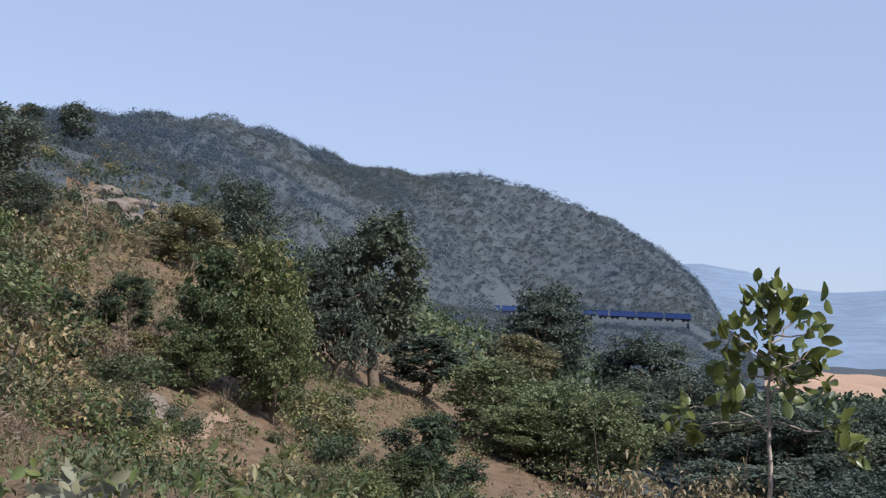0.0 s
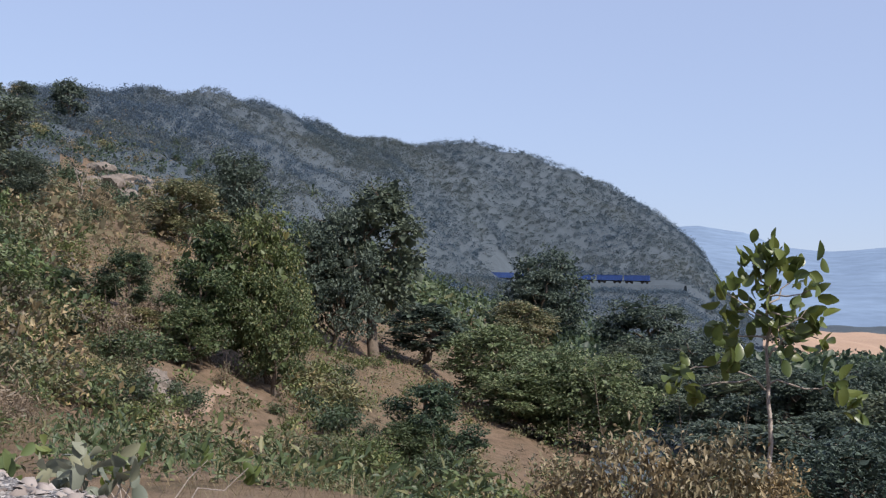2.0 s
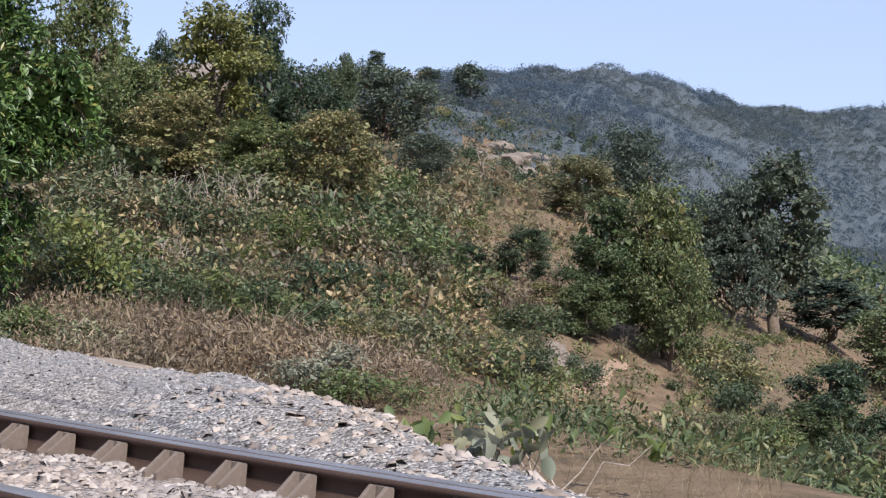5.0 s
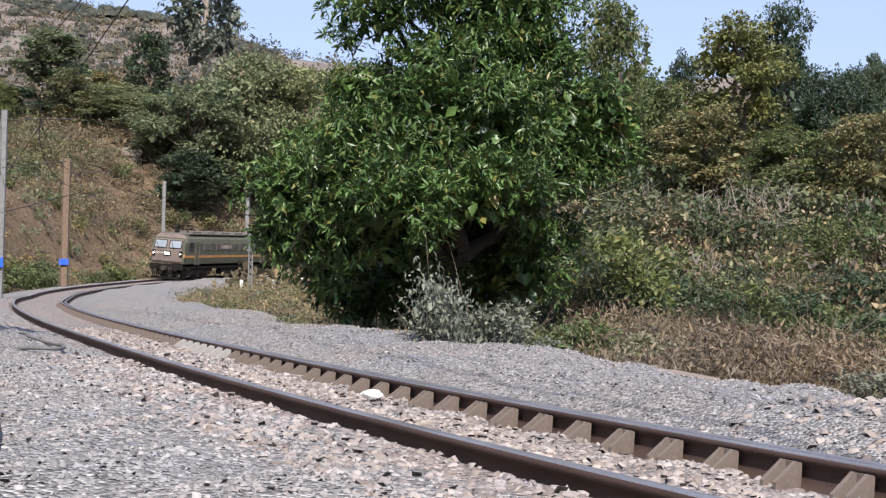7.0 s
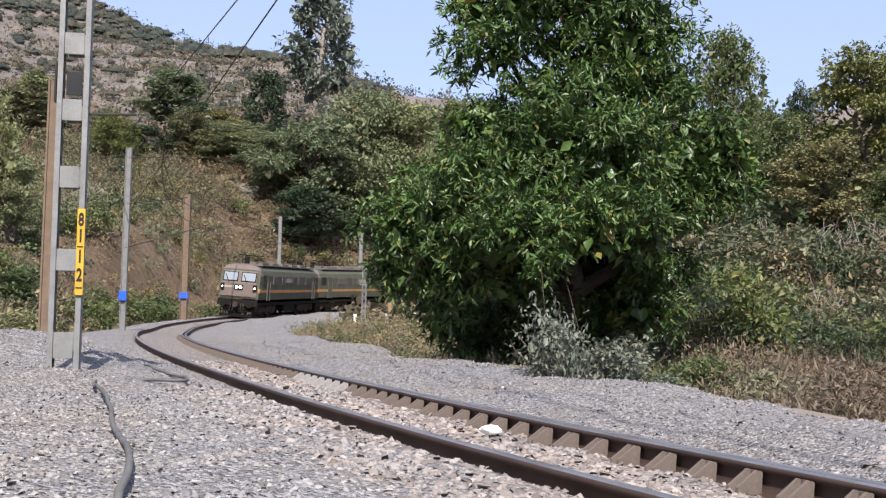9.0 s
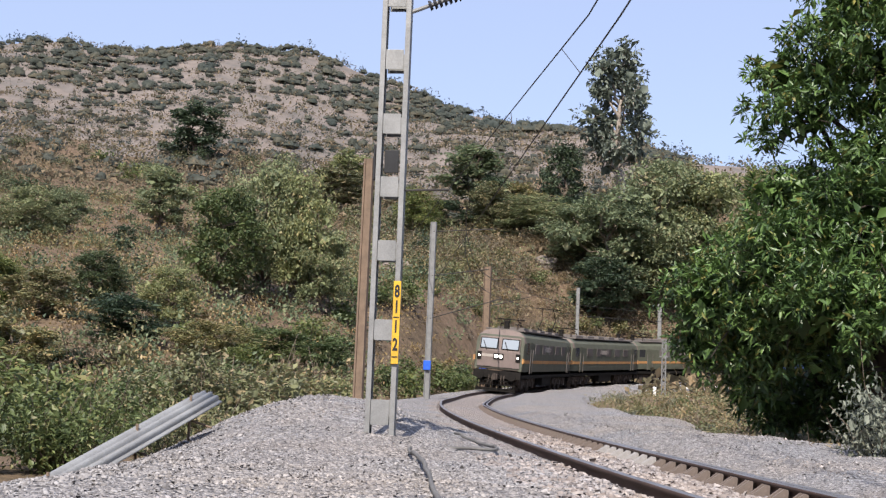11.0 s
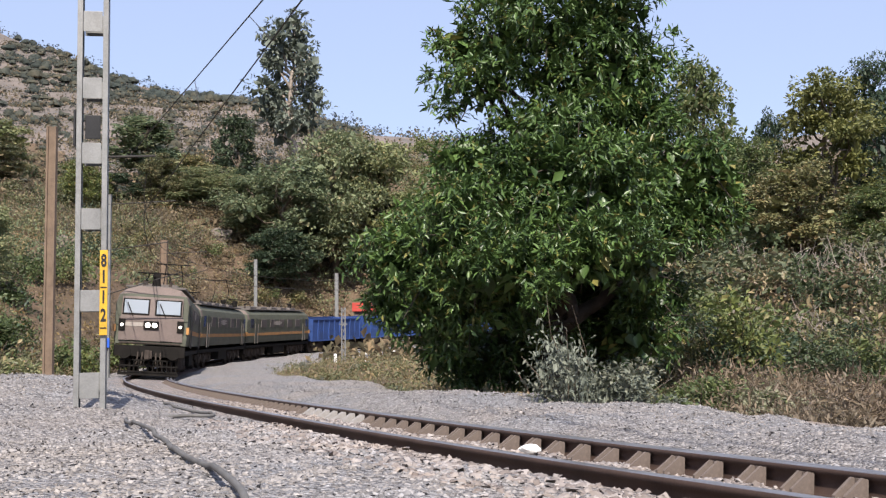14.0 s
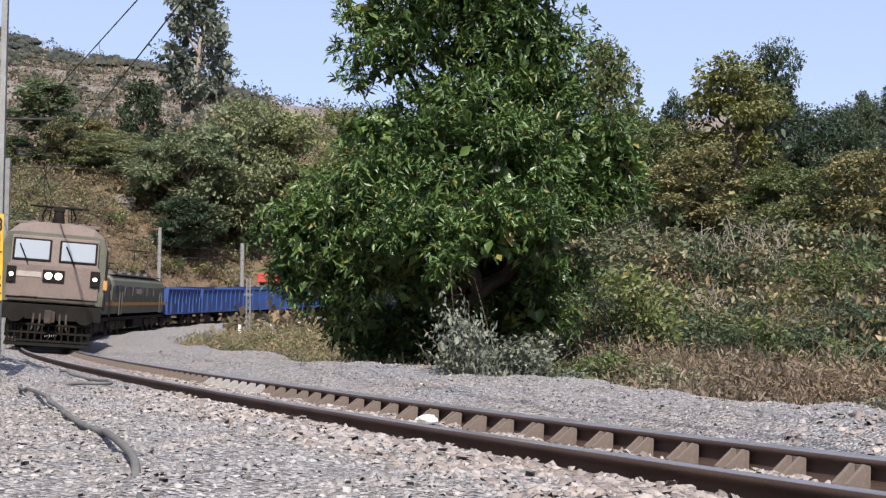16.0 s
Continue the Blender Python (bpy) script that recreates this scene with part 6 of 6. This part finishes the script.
        box(bm, 0, e + end * 0.06, 2.22, 0.62, 0.1, 0.36, 0.03)
        head = part("headlamp_box", bm, GREASE, root, "dark headlamp box")
        for sx in (-1, 1):
            bm = bmesh.new()
            cyl(bm, (sx * 0.14, e + end * 0.1, 2.22), (sx * 0.14, e + end * 0.14, 2.22), 0.105, n=16)
            part("headlamp", bm, LAMP if end > 0 else GLASS, head, "bright twin headlamp" if end > 0 else "")
        bm = bmesh.new()
        box(bm, 0.70 * end, e + end * 0.055, 2.24, 0.72, 0.02, 0.16)
        part("number_bar", bm, PALE, root, "pale unreadable number bar")
        bm = bmesh.new()
        box(bm, 0, e + end * 0.03, 1.12, 2.9, 0.2, 0.46, 0.02)
        part("buffer_beam", bm, GREASE, root)
        bm = bmesh.new()
        box(bm, 0, e + end * 0.3, 0.98, 0.3, 0.55, 0.34, 0.06)
        box(bm, 0.06, e + end * 0.55, 0.98, 0.2, 0.18, 0.4, 0.05)
        part("coupler", bm, DUSTY_IRON, root)
        bm = bmesh.new()
        for i in range(13):
            x = -1.14 + 0.19 * i
            box(bm, x, e + end * 0.22, 0.5, 0.05, 0.06, 0.55, 0, Matrix.Translation((0, e, 0.5)) @ pose(0, 0, 0, -end * 10) @ Matrix.Translation((0, -e, -0.5)))
        for z in (0.26, 0.5, 0.74):
            box(bm, 0, e + end * (0.28 - z * 0.12), z, 2.4, 0.07, 0.06)
        box(bm, 0, e + end * 0.2, 0.16, 2.45, 0.1, 0.12, 0.01)
        part("cowcatcher", bm, GREASE, root, "black cowcatcher with bars")
        for x in (-0.9, 0.9):
            bm = bmesh.new()
            cyl(bm, (x, e + end * 0.1, 1.55), (x * 0.45, e + end * 0.1, 1.55), 0.018, n=6)
            part("grab_rail", bm, GREASE, root)
        # pantograph
        py = end * 6.6
        for sx in (-0.55, 0.55):
            for yy in (-0.7, 0.7):
                bm = bmesh.new()
                cyl(bm, (sx, py + yy, 3.9), (sx, py + yy, 4.25), 0.07, 0.05, 8)
                part("insulator", bm, DUSTY_IRON, root)
        top = 5.8 if end < 0 else 4.55
        mid = (4.26 + top) / 2
        for sx in (-0.5, 0.5):
            for name, a, b, r in (("pantograph_base", (sx, py - 0.8, 4.26), (sx, py + 0.8, 4.26), 0.03), ("pantograph_arm", (sx, py + 0.8, 4.26), (sx, py - 0.5, mid), 0.028),
                                  ("pantograph_arm", (sx, py - 0.5, mid), (sx * 0.8, py + 0.3, top), 0.024)):
                bm = bmesh.new()
                cyl(bm, a, b, r, n=6)
                part(name, bm, GREASE, root)
        bm = bmesh.new()
        cyl(bm, (-0.9, py + 0.3, top + 0.03), (0.9, py + 0.3, top + 0.03), 0.035, n=6)
        part("contact_strip", bm, GREASE, root)
    bm = bmesh.new()
    box(bm, 0, 0, 1.08, 2.9, LOCO_LEN - 1.2, 0.2)
    part("underframe", bm, GREASE, root)
    for x in (-1.15, 1.15):
        bm = bmesh.new()
        box(bm, x, 0, 0.72, 0.5, 3.4, 0.6, 0.05)
        part("equipment_box", bm, GREASE, root)
    for by in (-6.3, 6.3):
        bm = bmesh.new()
        for sx in (-1.12, 1.12):
            box(bm, sx, by, 0.72, 0.16, 5.6, 0.34, 0.04)
            for d in (-1.85, 0, 1.85):
                box(bm, sx * 1.06, by + d, 0.55, 0.2, 0.42, 0.42, 0.05)
                cyl(bm, (sx * 1.04, by + d + 0.55, 0.45), (sx * 1.04, by + d + 0.55, 0.9), 0.1, n=8)
                cyl(bm, (sx * 1.04, by + d - 0.55, 0.45), (sx * 1.04, by + d - 0.55, 0.9), 0.1, n=8)
        part("bogie_frame", bm, DUSTY_IRON, root)
        for d in (-1.85, 0, 1.85):
            wheelset(root, by + d, 0.546)
    root.scale = (1.03, 1.0, 1.015)
    return tagged(root, "dusty dark green electric locomotive with yellow stripes", "locomotive", "locomotives of the train")


WHEELS = []


def wheelset(root, y, radius):
    bm = bmesh.new()
    for sx in (-0.873, 0.873):
        cyl(bm, (sx - 0.065, 0, 0), (sx + 0.065, 0, 0), radius, n=28)
        cyl(bm, (sx - math.copysign(0.09, sx), 0, 0), (sx - math.copysign(0.065, sx), 0, 0), radius + 0.028, n=28)
    cyl(bm, (-0.87, 0, 0), (0.87, 0, 0), 0.09, n=10)
    ob = part("wheelset", bm, DUSTY_IRON, root)
    ob.location = (0, y, radius)
    WHEELS.append((ob, y, radius))
    return ob


def wagon():
    """An open coal wagon with ribbed sides."""
    root = new("wagon")
    L, W, z0, z1 = 9.78, 3.05, 1.15, 3.2
    for sx in (-1, 1):
        bm = bmesh.new()
        box(bm, sx * (W / 2 - 0.03), 0, (z0 + z1) / 2, 0.05, L, z1 - z0)
        part("side_wall", bm, WAGON_BLUE, root)
    for sy in (-1, 1):
        bm = bmesh.new()
        box(bm, 0, sy * (L / 2 - 0.03), (z0 + z1) / 2, W, 0.05, z1 - z0)
        for x in (-0.9, -0.3, 0.3, 0.9):
            box(bm, x, sy * (L / 2 + 0.04), (z0 + z1) / 2, 0.1, 0.09, z1 - z0)
        box(bm, 0, sy * (L / 2 + 0.03), (z0 + z1) / 2, W, 0.08, 0.12)
        part("end_wall", bm, WAGON_EDGE, root)
    for sx in (-1, 1):
        bm = bmesh.new()
        for i in range(10):
            box(bm, sx * (W / 2 + 0.03), -L / 2 + 0.05 + i * (L - 0.1) / 9, (z0 + z1) / 2, 0.09, 0.13, z1 - z0)
        box(bm, sx * (W / 2 + 0.02), 0, z1 - 0.05, 0.12, L, 0.12)
        box(bm, sx * (W / 2 + 0.02), 0, z0 + 0.05, 0.1, L, 0.14)
        part("rib_frame", bm, WAGON_EDGE, root)
    for sx in (-1, 1):
        for i in (1, 4, 7):
            bm = bmesh.new()
            box(bm, sx * (W / 2 + 0.06), -L / 2 + 0.6 + i * (L - 0.1) / 9, z0 + 0.5, 0.05, 0.8, 0.75, 0.01)
            part("door", bm, WAGON_BLUE, root)
    bm = bmesh.new()
    box(bm, 0, 0, z0 - 0.02, W - 0.1, L, 0.08)
    part("floor_plate", bm, GREASE, root)
    bm = bmesh.new()
    box(bm, 0, 0, 0.98, 0.5, L + 0.6, 0.24)
    for sy in (-1, 1):
        box(bm, 0, sy * (L / 2 + 0.35), 0.98, 0.26, 0.3, 0.3, 0.04)
    part("centre_sill", bm, GREASE, root)
    for by in (-3.0, 3.0):
        for sx in (-1.08, 1.08):
            bm = bmesh.new()
            box(bm, sx, by, 0.62, 0.16, 2.5, 0.24, 0.05)
            box(bm, sx, by, 0.75, 0.2, 0.6, 0.4, 0.04)
            part("bogie_side", bm, DUSTY_IRON, root)
        for d in (-1.0, 1.0):
            wheelset(root, by + d, 0.5)
    return tagged(root, "open blue steel wagon with ribbed sides", "wagon", "wagons of the train")


FAR_KNOTS = [(430, 190), (412, 228), (396, 268), (374, 306), (344, 342), (306, 374), (262, 402), (214, 424), (160, 440), (100, 450)]
FAR_LINE = smooth_line(FAR_KNOTS, 1.0)
FAR_ARC = np.r_[0, np.cumsum(np.linalg.norm(np.diff(FAR_LINE, axis=0), axis=1))]
SPEED = 7.4
S_FRONT_END = float(ARC[np.argmin(np.hypot(LINE[:, 0] + 12.0, LINE[:, 1] - 36.6))])


def line_pose(s, half):
    """The pose of a vehicle on the near line, its nose towards the camera."""
    a, b = on_line(s - half * 0.62), on_line(s + half * 0.62)
    fwd = Vector(a - b).normalized()
    side = fwd.cross(Vector((0, 0, 1))).normalized()
    side = (side + Vector((0, 0, CANT))).normalized()
    up = side.cross(fwd)
    m = Matrix((side, fwd, up)).transposed().to_4x4()
    m.translation = Vector((a + b) / 2)
    return m


def red_shed():
    """A small hut with a red sheet roof behind the curve, half hidden by the wagons."""
    p = on_land(7.9, 128, 0.2)
    root = new("trackside_hut")
    root.matrix_basis = Matrix.Translation(p) @ pose(0, 0, 0, 0, 0, 8)
    top = EYE.z + 128 * math.tan(radians(2.75)) - p.z
    bm = bmesh.new()
    box(bm, 0, 0, (top - 0.9) / 2, 2.2, 2.0, top - 0.9, 0.04)
    part("wall", bm, SLEEPER, root, "dusty plastered wall")
    bm = bmesh.new()
    box(bm, 0, -0.2, top - 0.5, 2.6, 2.4, 0.06, 0.01, Matrix.Translation((0, 0, top - 0.5)) @ pose(0, 0, 0, 24) @ Matrix.Translation((0, 0, 0.5 - top)))
    part("roof", bm, surface("faded_red_sheet", (0.36, 0.045, 0.03), (0.24, 0.03, 0.02), 1.5, 20, 0.7), root, "faded red sheet roof")
    tagged(root, "small plastered hut with a red sheet roof behind the railway", "hut")


red_shed()

FAR_Z = 19.2


def far_pose(s):
    def q(k):
        return Vector((np.interp(k, FAR_ARC, FAR_LINE[:, 0]), np.interp(k, FAR_ARC, FAR_LINE[:, 1]), FAR_Z))
    a, b = q(s - 3), q(s + 3)
    fwd = (b - a).normalized()
    side = fwd.cross(Vector((0, 0, 1))).normalized()
    m = Matrix((side, fwd, Vector((0, 0, 1)))).transposed().to_4x4()
    m.translation = (a + b) / 2
    return m


VEHICLES = []


def train():
    loco, car = locomotive(), wagon()
    s = 0.0
    half_l, half_w = LOCO_LEN / 2, WAGON_LEN / 2
    for i in range(3):
        ob = loco if i == 0 else copy_thing(loco, Matrix())
        VEHICLES.append((ob, "near", s + half_l, half_l))
        s += LOCO_LEN
    for i in range(7):
        ob = car if i == 0 else copy_thing(car, Matrix())
        VEHICLES.append((ob, "near", s + half_w, half_w))
        s += WAGON_LEN
    first = float(FAR_ARC[np.argmax(np.arctan2(FAR_LINE[:, 0], FAR_LINE[:, 1]) < radians(53.9))])
    for i in range(16):
        VEHICLES.append((copy_thing(car, Matrix()), "far", first + 3 + WAGON_LEN * i, half_w))


train()


def far_embankment():
    p = FAR_LINE[np.arctan2(FAR_LINE[:, 0], FAR_LINE[:, 1]) < radians(54.1)]
    t = np.gradient(p, axis=0)
    t /= np.linalg.norm(t, axis=1)[:, None]
    nrm = np.stack([t[:, 1], -t[:, 0]], 1)
    V = []
    for off, z in ((-6, -3.5), (-2.6, -0.4), (2.6, -0.4), (6, -3.5)):
        V.append(np.c_[p + nrm * off, np.full(len(p), FAR_Z + z)])
    V = np.stack(V, 1).reshape(-1, 3)
    i, j = np.meshgrid(np.arange(len(p) - 1), np.arange(3), indexing="ij")
    F = np.stack([i * 4 + j, i * 4 + j + 1, (i + 1) * 4 + j + 1, (i + 1) * 4 + j], -1).reshape(-1, 4)
    tagged(arrays("embankment", V, F, FOREST_FLOOR, smooth=True), "grey wooded embankment of the far railway", "embankment", kind="structure")


far_embankment()


def motions():
    rows = [i * 0.5 for i in range(33)]
    for ob, where, back, half in VEHICLES:
        if where == "near":
            walk(ob, [(t, line_pose(S_FRONT_END + SPEED * (16 - t) + back, half)) for t in rows])
        else:
            walk(ob, [(t, far_pose(back + SPEED * t)) for t in rows])
    # wheels that the camera comes near enough to see turn
    for ob, y, radius in WHEELS[:6]:
        step = 0.1
        rows = [i * step for i in range(161)]
        walk(ob, [(t, pose(0, y, radius, -math.degrees(SPEED * t / radius))) for t in rows])


motions()
